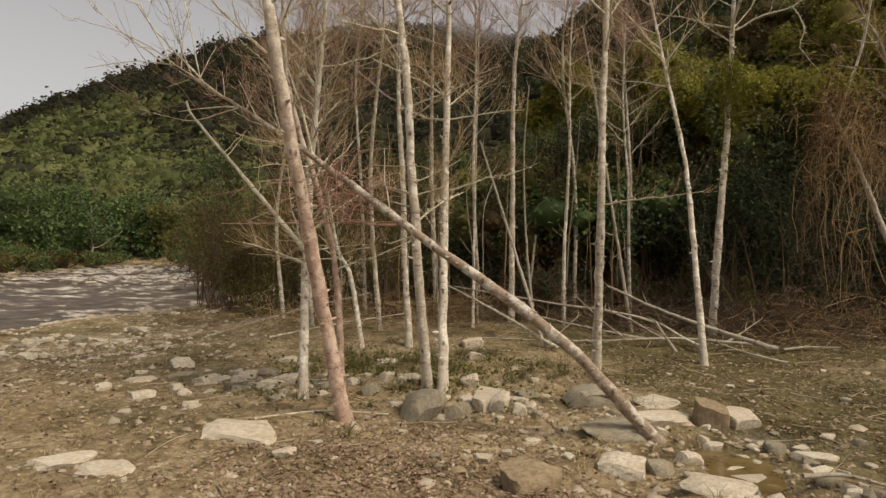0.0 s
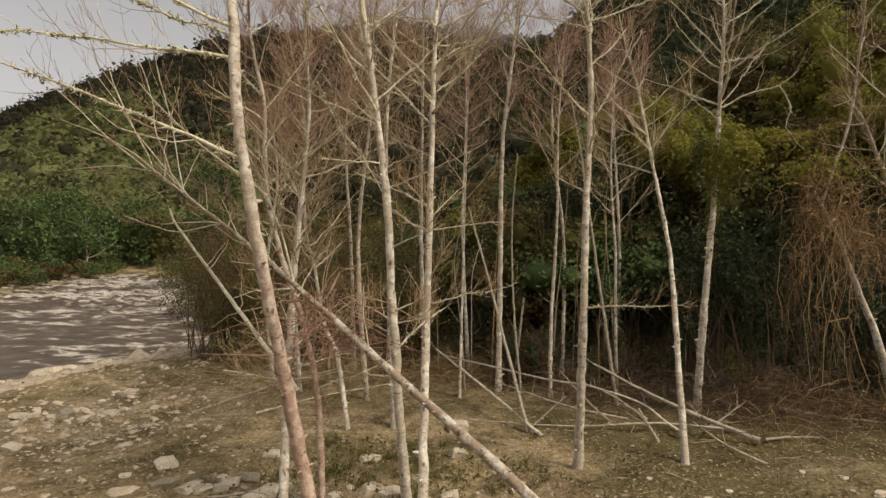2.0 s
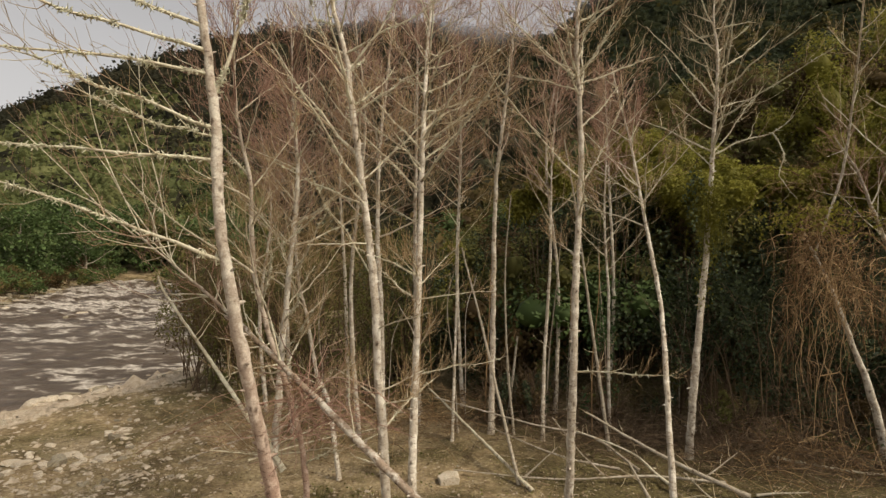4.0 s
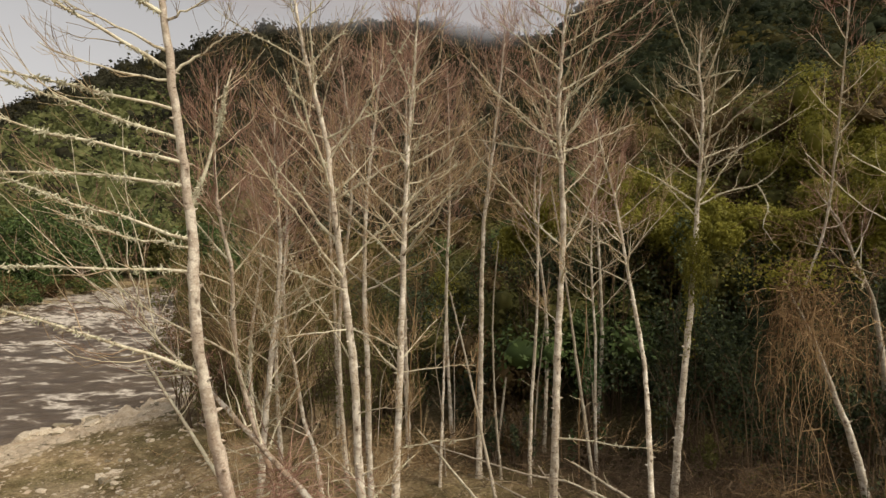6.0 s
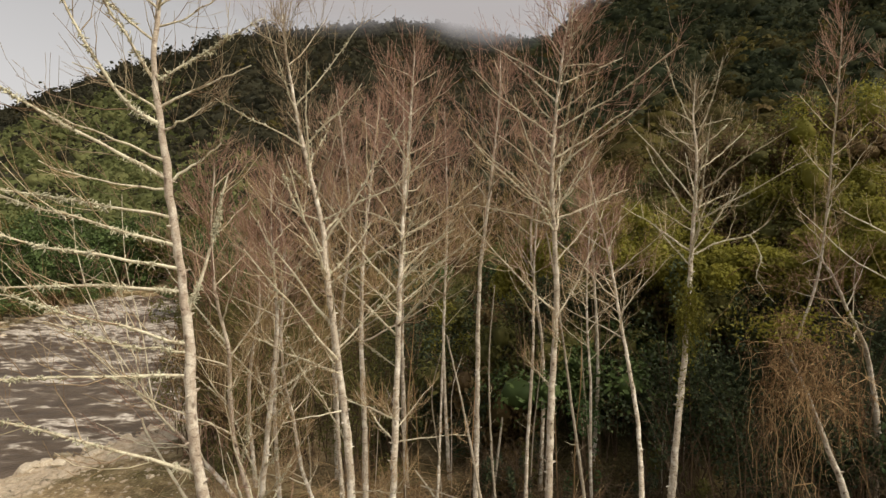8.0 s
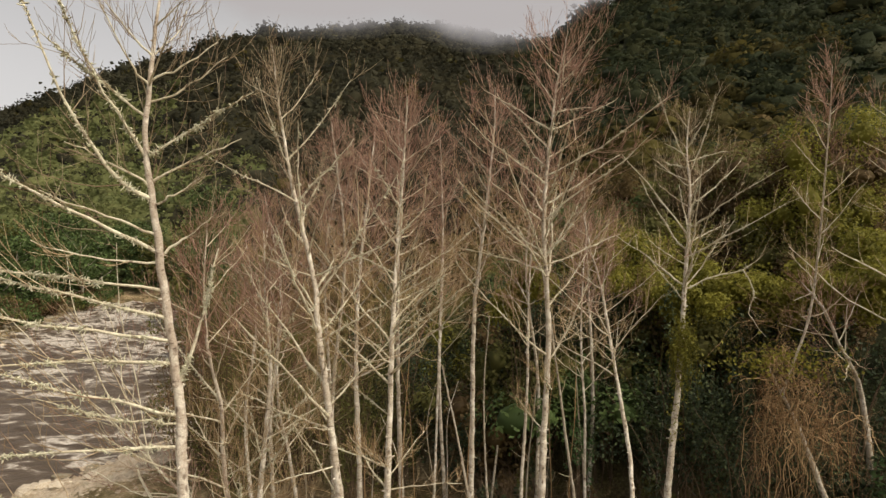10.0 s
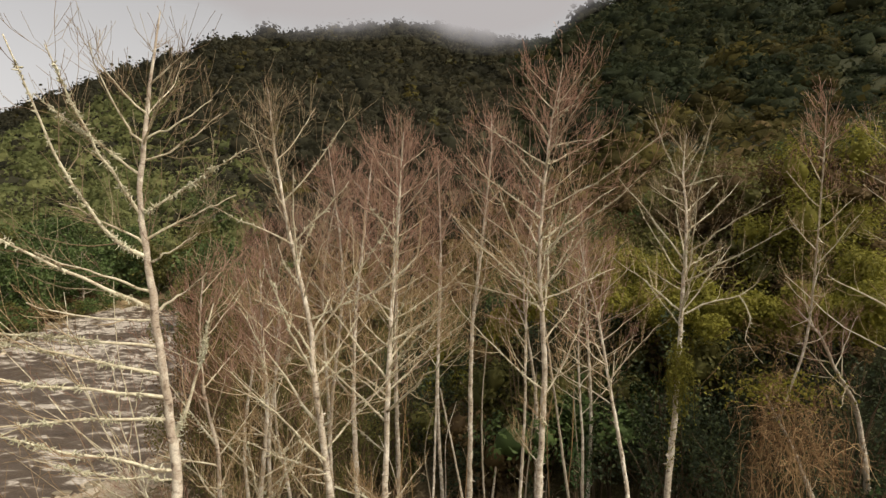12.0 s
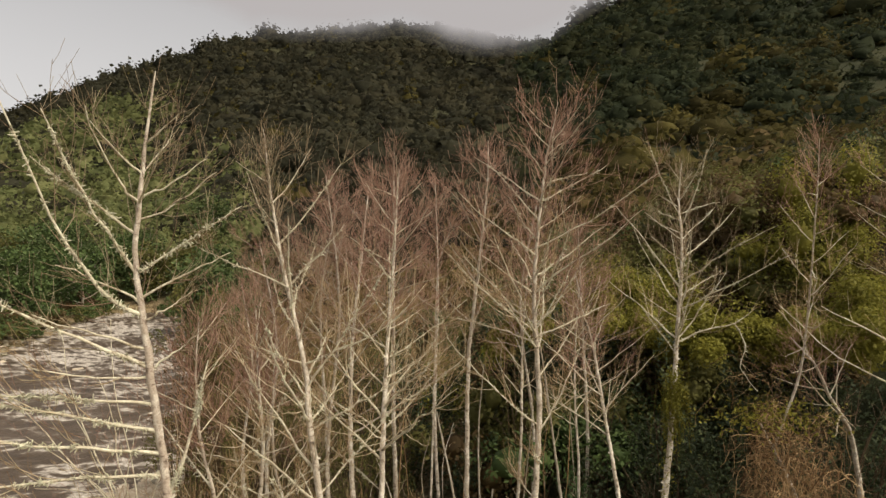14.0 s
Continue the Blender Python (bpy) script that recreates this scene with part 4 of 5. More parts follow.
# thicket at the foot of the bank
rng = np.random.default_rng(5)
for k in range(46):
    x = rng.uniform(-1.0, 13.5)
    d = rng.uniform(0.4, 6.5)
    y = np.interp(x, (-9, -3, 2, 6, 10, 16), (25, 19.5, 17.3, 15.5, 13.6, 9.5)) + d
    bush((x, y), rng.uniform(1.4, 2.2), rng.uniform(2.6, 4.4), 0.062, 1250, M_LEAF_DARK, "evergreen shrub in the thicket under the bank", 300 + k, stems=9)
for k in range(22):
    x = rng.uniform(0.5, 17)
    y = np.interp(x, (-9, -3, 2, 6, 10, 16), (25, 19.5, 17.3, 15.5, 13.6, 9.5)) + rng.uniform(4.5, 13)
    bush((x, y), rng.uniform(1.6, 2.6), rng.uniform(2.4, 4.0), 0.062, 2600, (M_LEAF_OLIVE, M_LEAF_MOSS, M_LEAF_OLIVE, M_LEAF_BROWN)[k % 4], "olive shrub draped with creeper on the bank", 360 + k, stems=7, up=0.6, dense=True)
for k, (x, y, sp, h) in enumerate([(5.55, 17.7, 1.5, 7.5), (3.2, 17.9, 1.4, 7.1), (12.8, 19.8, 2.4, 4.4), (12.2, 18.4, 2.2, 3.8), (13.9, 19.2, 1.8, 2.2), (10.6, 14.8, 1.7, 7.2), (12.3, 14.8, 1.8, 6.8), (9.6, 16.6, 1.6, 6.0), (7.4, 18.4, 1.6, 5.6), (8.6, 19.5, 2.0, 4.4)]):
    bush((x, y), sp, h, 0.056, 7000, M_LEAF_MOSS, "yellow-green creeper mound over shrubs on the bank", 400 + k, stems=8, up=0.55, dense=True, lobes=9, mid=0.86 if h > 4.5 else 0.6, cap=0.5 if h > 4.5 else 9.0)
for k in range(84):
    y = rng.uniform(18.5, 36)
    x = rng.uniform(0.12, 0.86) * y
    bush((x, y), rng.uniform(2.0, 3.2), rng.uniform(2.2, 3.6), 0.085, 1900, (M_LEAF_OLIVE, M_LEAF_BROWN, M_LEAF_OLIVE, M_LEAF_OLIVE, M_LEAF_BROWN, M_LEAF_GREEN)[k % 6], "brown and olive scrub on the bank behind the stand", 1000 + k, stems=6, up=0.6, lobes=9, dense=True)
# shade in the bank's hollow, put in as added dark-leaved shrubs
for k, (x, y) in enumerate([(15.2, 23.6), (16.6, 24.4), (18.0, 24.0), (17.2, 26.0), (19.4, 26.2), (15.8, 26.4)]):
    bush((x, y), 2.2, 2.8, 0.09, 1600, M_LEAF_DARK, "dark shrub added for the shade in the hollow of the bank", 1050 + k, stems=6, dense=True)
for k, (x, y, h) in enumerate([(6.9, 15.4, 4.6), (7.7, 15.0, 4.2), (7.2, 16.3, 5.4), (8.4, 14.9, 4.0)]):
    bush((x, y), 1.5, h, 0.055, 1300, M_LEAF_DARK, "evergreen shrub in the thicket under the bank", 1060 + k, stems=9)
bush((4.4, 15.5), 0.5, 2.9, 0.05, 500, M_LEAF_FRESH, "fresh green young shrub at the foot of the thicket", 1100, stems=7, mid=0.7)
bush((9.9, 11.6), 0.6, 3.6, 0.06, 500, M_LEAF_FRESH, "fresh green young shrub below the bank", 1101, stems=7, mid=0.8)
for k in range(20):
    x = rng.uniform(1.5, 10.5)
    y = np.interp(x, (1.5, 6, 10.5), (15.6, 14.4, 12.6)) + rng.uniform(0, 1.8)
    bush((x, y), rng.uniform(0.4, 0.8), rng.uniform(0.6, 1.6), 0.045, 420, (M_LEAF_DARK, M_LEAF_OLIVE, M_LEAF_BROWN)[k % 3], "low leafy undergrowth at the foot of the thicket", 1200 + k, stems=8, lobes=5)
for k in range(330):
    x, y = rng.uniform(-50, -24), rng.uniform(26, 76)
    if 1.0 < river_gap(x, y) < 7 and x < -0.5 * y:
        bush((x, y), rng.uniform(1.4, 2.4), rng.uniform(1.2, 2.6), 0.12, 450, (M_LEAF_OLIVE, M_LEAF_GREEN, M_LEAF_BROWN)[k % 3], "low scrub along the far river bank", 1300 + k, stems=4)
for k in range(22):
    x, y = rng.uniform(-31.5, -25), rng.uniform(54, 68)
    if river_gap(x, y) > 0.6:
        bush((x, y), rng.uniform(1.6, 2.6), rng.uniform(1.4, 3.0), 0.13, 500, (M_LEAF_OLIVE, M_LEAF_BROWN, M_LEAF_GREEN)[k % 3], "low scrub along the river upstream", 1650 + k, stems=8)
# brown willow thicket by the river
for k in range(30):
    x = rng.uniform(-8.5, -0.5)
    y = np.interp(x, (-8.5, -6, -0.5), (20.5, 17.2, 16.2)) + rng.uniform(0, 7.5)
    bush((x, y), rng.uniform(1.2, 2.0), rng.uniform(3.0, 5.4), 0.042, 2100, (M_LEAF_BROWN, M_LEAF_OLIVE, M_LEAF_OLIVE)[k % 3], "brown half-bare willow shrub by the river", 450 + k, "willow_shrub", stems=12, stem_mat=M_DEAD, mid=0.5)
for k in range(14):
    x = rng.uniform(-19, -10)
    y = np.interp(x, (-19, -15, -10), (46, 38, 28)) + rng.uniform(0, 9)
    bush((x, y), rng.uniform(2.0, 3.2), rng.uniform(3.5, 6.0), 0.08, 1700, (M_LEAF_OLIVE, M_LEAF_BROWN, M_LEAF_GREEN)[k % 3], "olive shrub on the far river bank", 490 + k, stems=14)

for k in range(40):
    x, y = rng.uniform(-34, -15), rng.uniform(42, 66)
    if river_gap(x, y) > 1.2 and x > -0.62 * y:
        bush((x, y), rng.uniform(2.2, 3.4), rng.uniform(3.0, 5.5), 0.15, 1200, (M_LEAF_OLIVE, M_LEAF_GREEN, M_LEAF_GREEN)[k % 3], "green shrub on the river bank upstream", 700 + k, stems=8, dense=True)

# thin saplings between the trunks and the thicket
for k in range(18):
    x, y, h = rng.uniform(-3.5, 7.5), rng.uniform(14.8, 17.0), rng.uniform(2.5, 6.0)
    q = rng.normal(size=4) * 0.25
    pole([(x, y, float(ground_z(x, y)) - 0.05), (x + q[0] * 0.4, y, h * 0.4), (x + q[0], y + q[1], h * 0.75), (x + q[2] + q[0], y + q[3], h)], rng.uniform(0.014, 0.026), 0.007, "thin bare sapling in front of the thicket", "sapling", "sapling", (M_POLE, M_VINE, M_BARK)[k % 3], 800 + k, 7, "saplings at the thicket")

# creeper on the alder trunk
rng = np.random.default_rng(8)
t = rng.uniform(0, 1, 260)
c = np.stack([5.97 + 0.2 * t, 13.2 + 0.2 * t, 3.4 + 2.2 * t], 1) + rng.normal(size=(260, 3)) * 0.1
tuft = rng.normal(size=(520, 3)) * (0.1, 0.1, 0.24) + (6.17, 13.4, 5.75)
c = np.concatenate([c, tuft])
hang = rng.normal(size=(80, 3)) * (0.13, 0.12, 0.16) + (6.13, 13.3, 5.75)
s = np.linspace(0, 1, 6)
strand = hang[:, None] + np.stack([0.12 * rng.normal(size=(80, 1)) * s, 0.1 * rng.normal(size=(80, 1)) * s, -rng.uniform(0.25, 1.3, (80, 1)) * s**1.2], -1) + rng.normal(size=(80, 6, 3)) * 0.02
on_strand = strand[:, 1:].reshape(-1, 3).repeat(2, 0) + rng.normal(size=(800, 3)) * 0.025
creeper = joined(leaves(rng, np.concatenate([c, on_strand]), 0.032, 0.3), tubes(strand, 0.005 * np.ones((80, 6)), 3))
tagged(put("creeper", creeper, M_LEAF_MOSS, kind="stuff"), "yellow-green creeper wrapped round an alder trunk", "creeper")


def vine_curtain(centre, spread, top, count, label, seed, fall=(0.8, 3.0), knots=14, mat=None):
    """Dry vines in uneven bunches, looping and hanging from a hummock."""
    rng = np.random.default_rng(seed)
    cx, cy = centre
    thing = empty("vine_curtain", (cx, cy, 0), label, "vines", kind="stuff")
    n = 11
    ka = rng.uniform(-1, 1, knots)
    knot = np.stack([ka * spread, rng.normal(size=knots) * 0.45, top - 1.2 * np.abs(ka) ** 1.8 + rng.normal(size=knots) * 0.45], 1)
    which = rng.integers(0, knots, count)
    start = knot[which] + rng.normal(size=(count, 3)) * (0.2, 0.17, 0.2)
    s = np.linspace(0, 1, n)
    aim = rng.normal(size=(knots, 2))[which] * 0.32 + rng.normal(size=(count, 2)) * 0.18
    long = np.minimum(rng.uniform(*fall, count) * rng.uniform(0.6, 1.2, knots)[which], start[:, 2] - 0.1)
    line = start[:, None] + np.zeros((count, n, 3))
    line[:, :, :2] += aim[:, None] * (s**0.6)[None, :, None]
    loop = rng.uniform(0.05, 0.6, count)[:, None]
    line[:, :, 2] += long[:, None] * (loop * np.sin(s * 3.14)[None] - (s**1.4)[None])
    line[:, 1:] += np.cumsum(rng.normal(size=(count, n - 1, 3)) * (0.08, 0.07, 0.05), axis=1)
    rad = 0.003 + 0.0095 * rng.uniform(0, 1, count)[:, None] ** 2 * np.linspace(1, 0.45, n)[None]
    tw, tr = sprout(rng, line, rad, 4, (0.05, 0.95), (30, 110), (0.12, 0.55), -0.25, 5, 0.7, 0.8, 0.0028, 0.0055)
    put("vine_growth", joined(tubes(line, rad, 4), tubes(tw, tr, 3)), mat or M_VINE, thing, kind="stuff")


vine_curtain((8.2, 12.7), 0.68, 5.05, 190, "hood of tangled dry brown vines over a slanting trunk", 1, (0.3, 1.5), 15)
vine_curtain((8.1, 12.6), 0.36, 4.3, 46, "long dry vines trailing down beside a slanting trunk", 5, (1.4, 3.4), 9)
vine_curtain((9.6, 13.6), 0.6, 4.4, 30, "curtain of dry brown vines under the bank", 2, (0.6, 2.2), 6)
vine_curtain((7.9, 13.0), 1.1, 1.7, 45, "tangle of dry vines at the foot of the bank", 3, (0.6, 1.6), 10, M_DEAD)
vine_curtain((10.6, 12.8), 1.2, 2.8, 30, "tangle of dry vines at the foot of the bank", 4, (0.8, 3.0), 10, M_DEAD)


rng = np.random.default_rng(9)
c = rng.normal(size=(700, 3)) * (0.6, 0.35, 0.2) + (8.0, 12.7, 5.25)
tagged(put("creeper", leaves(rng, c, 0.045, 0.4), M_LEAF_MOSS, kind="stuff"), "yellow-green creeper on top of the dry vines", "creeper")


def brush(centre, spread, high, count, mat, label, seed):
    """A heap of tangled dry twigs."""
    rng = np.random.default_rng(seed)
    n = 6
    start = rng.normal(size=(count, 3)) * (spread[0], spread[1], 0) + (0, 0, 0.05)
    start[:, 2] = rng.uniform(0, high * 0.5, count)
    way = unit(rng.normal(size=(count, 3)) * (1, 1, 0.6) + (0, 0, 0.3))
    s = np.linspace(0, 1, n)
    long = rng.uniform(0.4, 1.5, count)
    line = start[:, None] + way[:, None] * s[None, :, None] * long[:, None, None]
    line[:, :, 2] -= 0.35 * (s**2)[None] * long[:, None]
    line[:, 1:] += np.cumsum(rng.normal(size=(count, n - 1, 3)) * 0.04, axis=1)
    x, y, z0 = centre
    line[:, :, 2] = np.maximum(line[:, :, 2], 0.0)
    gx, gy = line[:, :, 0] + x, line[:, :, 1] + y
    line[:, :, 2] += z0 if z0 else ground_z(gx, gy)
    ob = put("brushwood", tubes(line, rng.uniform(0.003, 0.009, count)[:, None] * np.linspace(1, 0.5, n)[None], 3), mat, kind="stuff")
    ob.location = (x, y, 0)
    tagged(ob, label, "brushwood")


for k, (c, sp, h, num) in enumerate([((3.0, 15.4, 0), (2.2, 0.9), 1.2, 420), ((7.4, 14.3, 0), (1.6, 0.9), 1.4, 520), ((-2.6, 15.4, 0), (2.0, 1.2), 1.3, 420), ((9.6, 12.2, 0), (1.8, 0.9), 1.0, 420), ((5.3, 14.6, 0), (1.6, 0.8), 1.2, 350), ((0.3, 16.2, 0), (1.6, 0.8), 1.4, 350), ((6.6, 13.6, 0), (1.4, 0.7), 0.7, 380), ((4.2, 14.2, 0), (1.6, 0.6), 0.6, 320), ((8.6, 12.6, 0), (1.2, 0.6), 0.9, 320)]):
    brush(c, sp, h, num, (M_DEAD, M_DEAD, M_VINE)[k % 3], "tangled dry brushwood under the bank", 520 + k)
brush((7.7, 12.9, 0), (1.1, 0.5), 1.7, 130, M_VINE, "pale dry stems arching over the brushwood", 545)
brush((-1.35, 8.0, 2.3), (0.24, 0.2), 1.4, 140, M_TWIG, "reddish dead twigs caught where the log meets the trees", 540)


# ---- stones ----
def rock_mesh(name, seed, mat, flat=0.6, fine=3):
    bm = bmesh.new()
    bmesh.ops.create_icosphere(bm, subdivisions=fine, radius=1.0)
    rng = np.random.default_rng(seed)
    off = Vector(rng.uniform(-50, 50, 3))
    block = np.concatenate([np.eye(3), -np.eye(3)])
    planes = unit(np.concatenate([block + rng.normal(size=(6, 3)) * 0.22, rng.normal(size=(9, 3))]))
    cut = np.concatenate([rng.uniform(0.5, 0.66, 6), rng.uniform(0.6, 0.85, 9)])
    for v in bm.verts:
        c = np.array(v.co)
        for pn, d in zip(planes, cut):
            over = c @ pn - d
            if over > 0:
                c = c - pn * over * 0.97
        v.co = Vector(c) * (1.25 + 0.1 * noise.noise(v.co * 1.7 + off) + 0.08 * noise.noise(v.co * 4.5 + off) + 0.05 * noise.noise(v.co * 11 + off))
        v.co.z = v.co.z * flat
    me = bpy.data.meshes.new(name)
    bm.to_mesh(me)
    bm.free()
    me.materials.append(mat)
    for p in me.polygons:
        p.use_smooth = True
    me.set_sharp_from_angle(angle=radians(28))
    return me


ROCKS = [rock_mesh("rock", 900 + k, M_STONE if k % 3 else M_STONE_GREY, (0.75, 0.5, 0.6)[k % 3]) for k in range(12)]
ROCK_MUDDY = rock_mesh("rock", 931, M_CLOD, 0.75)
SMALL_ROCKS = [rock_mesh("stone", 950 + k, M_STONE if k % 4 else M_STONE_GREY, (0.75, 0.5, 0.6)[k % 3], 2) for k in range(12)]


def rock(x, y, wide, deep, high, kind=1, turn=0, tilt=0, label="pale angular river stone half sunk in the dirt", sink=0.36):
    ob = new("rock", (ROCKS if wide > 0.33 and y < 14 else SMALL_ROCKS)[kind])
    ob.matrix_world = pose(x, y, float(ground_z(x, y)) + high * (0.5 - sink), tilt, tilt * 0.6, turn) @ Matrix.Diagonal((wide * 0.58, deep * 0.58, high * 0.85, 1))
    return tagged(ob, label, "rock", "stones on the flat")


SLAB = "flat pale river stone lying on the dirt"
GREY = "grey river boulder on the dirt"
rock(-2.2, 6.45, 0.85, 0.5, 0.2, 1, 10, 8, SLAB)
rock(-3.55, 5.6, 0.5, 0.36, 0.14, 4, 15, 0, SLAB)
rock(-3.08, 5.42, 0.5, 0.34, 0.12, 7, -12, 0, SLAB)
rock(-0.32, 7.4, 0.5, 0.45, 0.46, 3, 40, 10, GREY)
rock(0.05, 7.45, 0.34, 0.3, 0.24, 0, 70, 0, GREY)
rock(0.46, 7.65, 0.36, 0.34, 0.36, 2, 30, 0)
rock(0.3, 8.75, 0.3, 0.26, 0.24, 5, 10)
rock(0.55, 8.2, 0.44, 0.3, 0.16, 8, -20, 5, SLAB)
rock(0.85, 7.4, 0.2, 0.2, 0.2, 2, 0)
rock(1.0, 7.5, 0.18, 0.16, 0.16, 5, 60)
rock(1.05, 8.1, 0.3, 0.22, 0.12, 4, 20)
rock(1.8, 7.8, 0.68, 0.5, 0.28, 6, 5, 0, "large flat grey river stone")
rock(2.7, 8.0, 0.5, 0.4, 0.2, 1, 30, 0, SLAB)
rock(2.45, 7.15, 0.7, 0.45, 0.24, 4, -10, 0, SLAB)
rock(3.42, 7.25, 0.4, 0.34, 0.3, 2, 15, 12, "broken pale stone beside a muddy boulder")
muddy = rock(3.02, 7.1, 0.42, 0.4, 0.46, 6, 60, 8, "dark brown muddy boulder beside a puddle")
muddy.data = ROCK_MUDDY
rock(1.85, 6.6, 0.7, 0.4, 0.16, 9, 5, 0, "flat muddy slab of grey stone")
rock(1.62, 5.7, 0.42, 0.34, 0.24, 5, -20)
rock(1.95, 5.7, 0.28, 0.24, 0.2, 8, 35)
rock(2.2, 5.05, 0.4, 0.5, 0.2, 1, 60)
rock(2.8, 5.65, 0.42, 0.22, 0.12, 10, 5, 0, SLAB)
rock(2.35, 6.0, 0.25, 0.22, 0.12, 3, 0, 0, GREY)
muddy = rock(0.7, 5.2, 0.55, 0.4, 0.3, 7, 15, 0, "muddy pale boulder half sunk in the dirt")
muddy.data = ROCK_MUDDY
rock(0.46, 12.1, 0.44, 0.34, 0.32, 2, 10)
rock(-1.5, 5.6, 0.22, 0.18, 0.1, 5, 0)
rock(3.35, 6.3, 0.22, 0.2, 0.16, 8, 0)
rock(3.6, 6.0, 0.36, 0.2, 0.14, 4, -25)
rock(-2.4, 9.0, 0.34, 0.3, 0.22, 2, 0)
rock(-3.1, 8.9, 0.4, 0.3, 0.18, 0, 20, 0, GREY)
rock(-4.4, 10.0, 0.36, 0.28, 0.26, 5, 50)
rock(-4.1, 9.4, 0.4, 0.25, 0.16, 3, 10, 0, GREY)
rock(-0.6, 8.9, 0.4, 0.3, 0.25, 4, 10)
rock(0.22, 7.62, 0.3, 0.24, 0.2, 8, 25, 6)
rock(0.62, 7.5, 0.26, 0.24, 0.34, 5, 70, 8)
rock(0.5, 7.95, 0.34, 0.24, 0.26, 4, -15, 4)
rock(0.8, 7.75, 0.24, 0.2, 0.16, 7, 40)
rock(0.25, 7.95, 0.3, 0.2, 0.2, 10, 5, 5)
rng = np.random.default_rng(31)
for k in range(25):
    x, y = rng.normal(-2.6, 1.3), rng.normal(9.2, 0.8)
    w = rng.uniform(0.12, 0.34)
    rock(x, y, w * rng.uniform(1.0, 1.6), w, w * rng.uniform(0.5, 0.8), int(rng.integers(0, 12)), rng.uniform(0, 360), rng.uniform(-9, 9), sink=0.45)
for k in range(120):
    x, y = rng.uniform(-6.5, 8), rng.uniform(3.6, 12.5)
    if k % 2:
        x, y = rng.normal(1.6, 1.5), rng.normal(6.4, 1.1)
    if math.hypot(x, y) < 3.2 or river_gap(x, y) < 1:
        continue
    w = 0.06 + 0.1 * rng.uniform(0, 1) ** 2
    rock(x, y, w * rng.uniform(0.9, 1.6), w, w * rng.uniform(0.5, 0.8), int(rng.integers(0, 12)), rng.uniform(0, 360), 0, "small pale river stone on the dirt")
for k in range(60):
    cx, cy = ((3.0, 6.2), (0.7, 7.6), (3.3, 5.6), (-2.9, 8.6))[k % 4]
    x, y = rng.normal(cx, 0.5), rng.normal(cy, 0.6)
    w = 0.07 + 0.13 * rng.uniform(0, 1) ** 2
    rock(x, y, w * rng.uniform(0.9, 1.7), w, w * rng.uniform(0.5, 0.9), int(rng.integers(0, 12)), rng.uniform(0, 360), rng.uniform(-12, 12), "small pale broken stone on the dirt")
for k in range(24):
    x, y = rng.uniform(-7, 8), rng.uniform(-6, 3.2)
    w = 0.07 + 0.2 * rng.uniform(0, 1) ** 3
    rock(x, y, w * rng.uniform(0.9, 1.6), w, w * rng.uniform(0.5, 0.8), int(rng.integers(0, 12)), rng.uniform(0, 360), 0, "small pale river stone on the dirt")
for k in range(70):
    x, y = rng.normal(-7.9, 1.0), rng.normal(13.2, 1.5)
    w = 0.12 + 0.2 * rng.uniform(0, 1) ** 2
    if river_gap(x, y) > 0.4:
        rock(x, y, w * rng.uniform(1, 1.7), w, w * 0.6, int(rng.integers(0, 12)), rng.uniform(0, 360), rng.uniform(-8, 8), "pale stone on the gravel beside the river")
for k in range(45):
    u = rng.uniform(0, 1)
    x, y = -15.5 + 6.5 * u + rng.normal() * 0.8, 17.5 + 7 * u + rng.normal() * 0.8
    w = rng.uniform(0.15, 0.5)
    rock(x, y, w * rng.uniform(1, 1.6), w, w * 0.6, int(rng.integers(0, 12)), rng.uniform(0, 360), 0, "pale stone on the river's gravel edge")
for k in range(22):
    x, y = rng.uniform(-33, -10), rng.uniform(26, 62)
    gap = float(river_gap(x, y))
    if -6 < gap < 1.0:
        w = rng.uniform(0.25, 0.7)
        ob = rock(x, y, w * 1.4, w, w * 0.7, int(rng.integers(0, 12)), rng.uniform(0, 360), 0, "wet stone in the river", 0)
        ob.location.z = max(ob.location.z, -0.74)
for k in range(40):
    x, y = rng.uniform(-46, -24), rng.uniform(32, 60)
    gap = float(river_gap(x, y))
    if 0 < gap < 5:
        w = rng.uniform(0.25, 0.7)
        rock(x, y, w * 1.5, w, w * 0.7, int(rng.integers(0, 12)), rng.uniform(0, 360), 0, "stone on the far river bank")


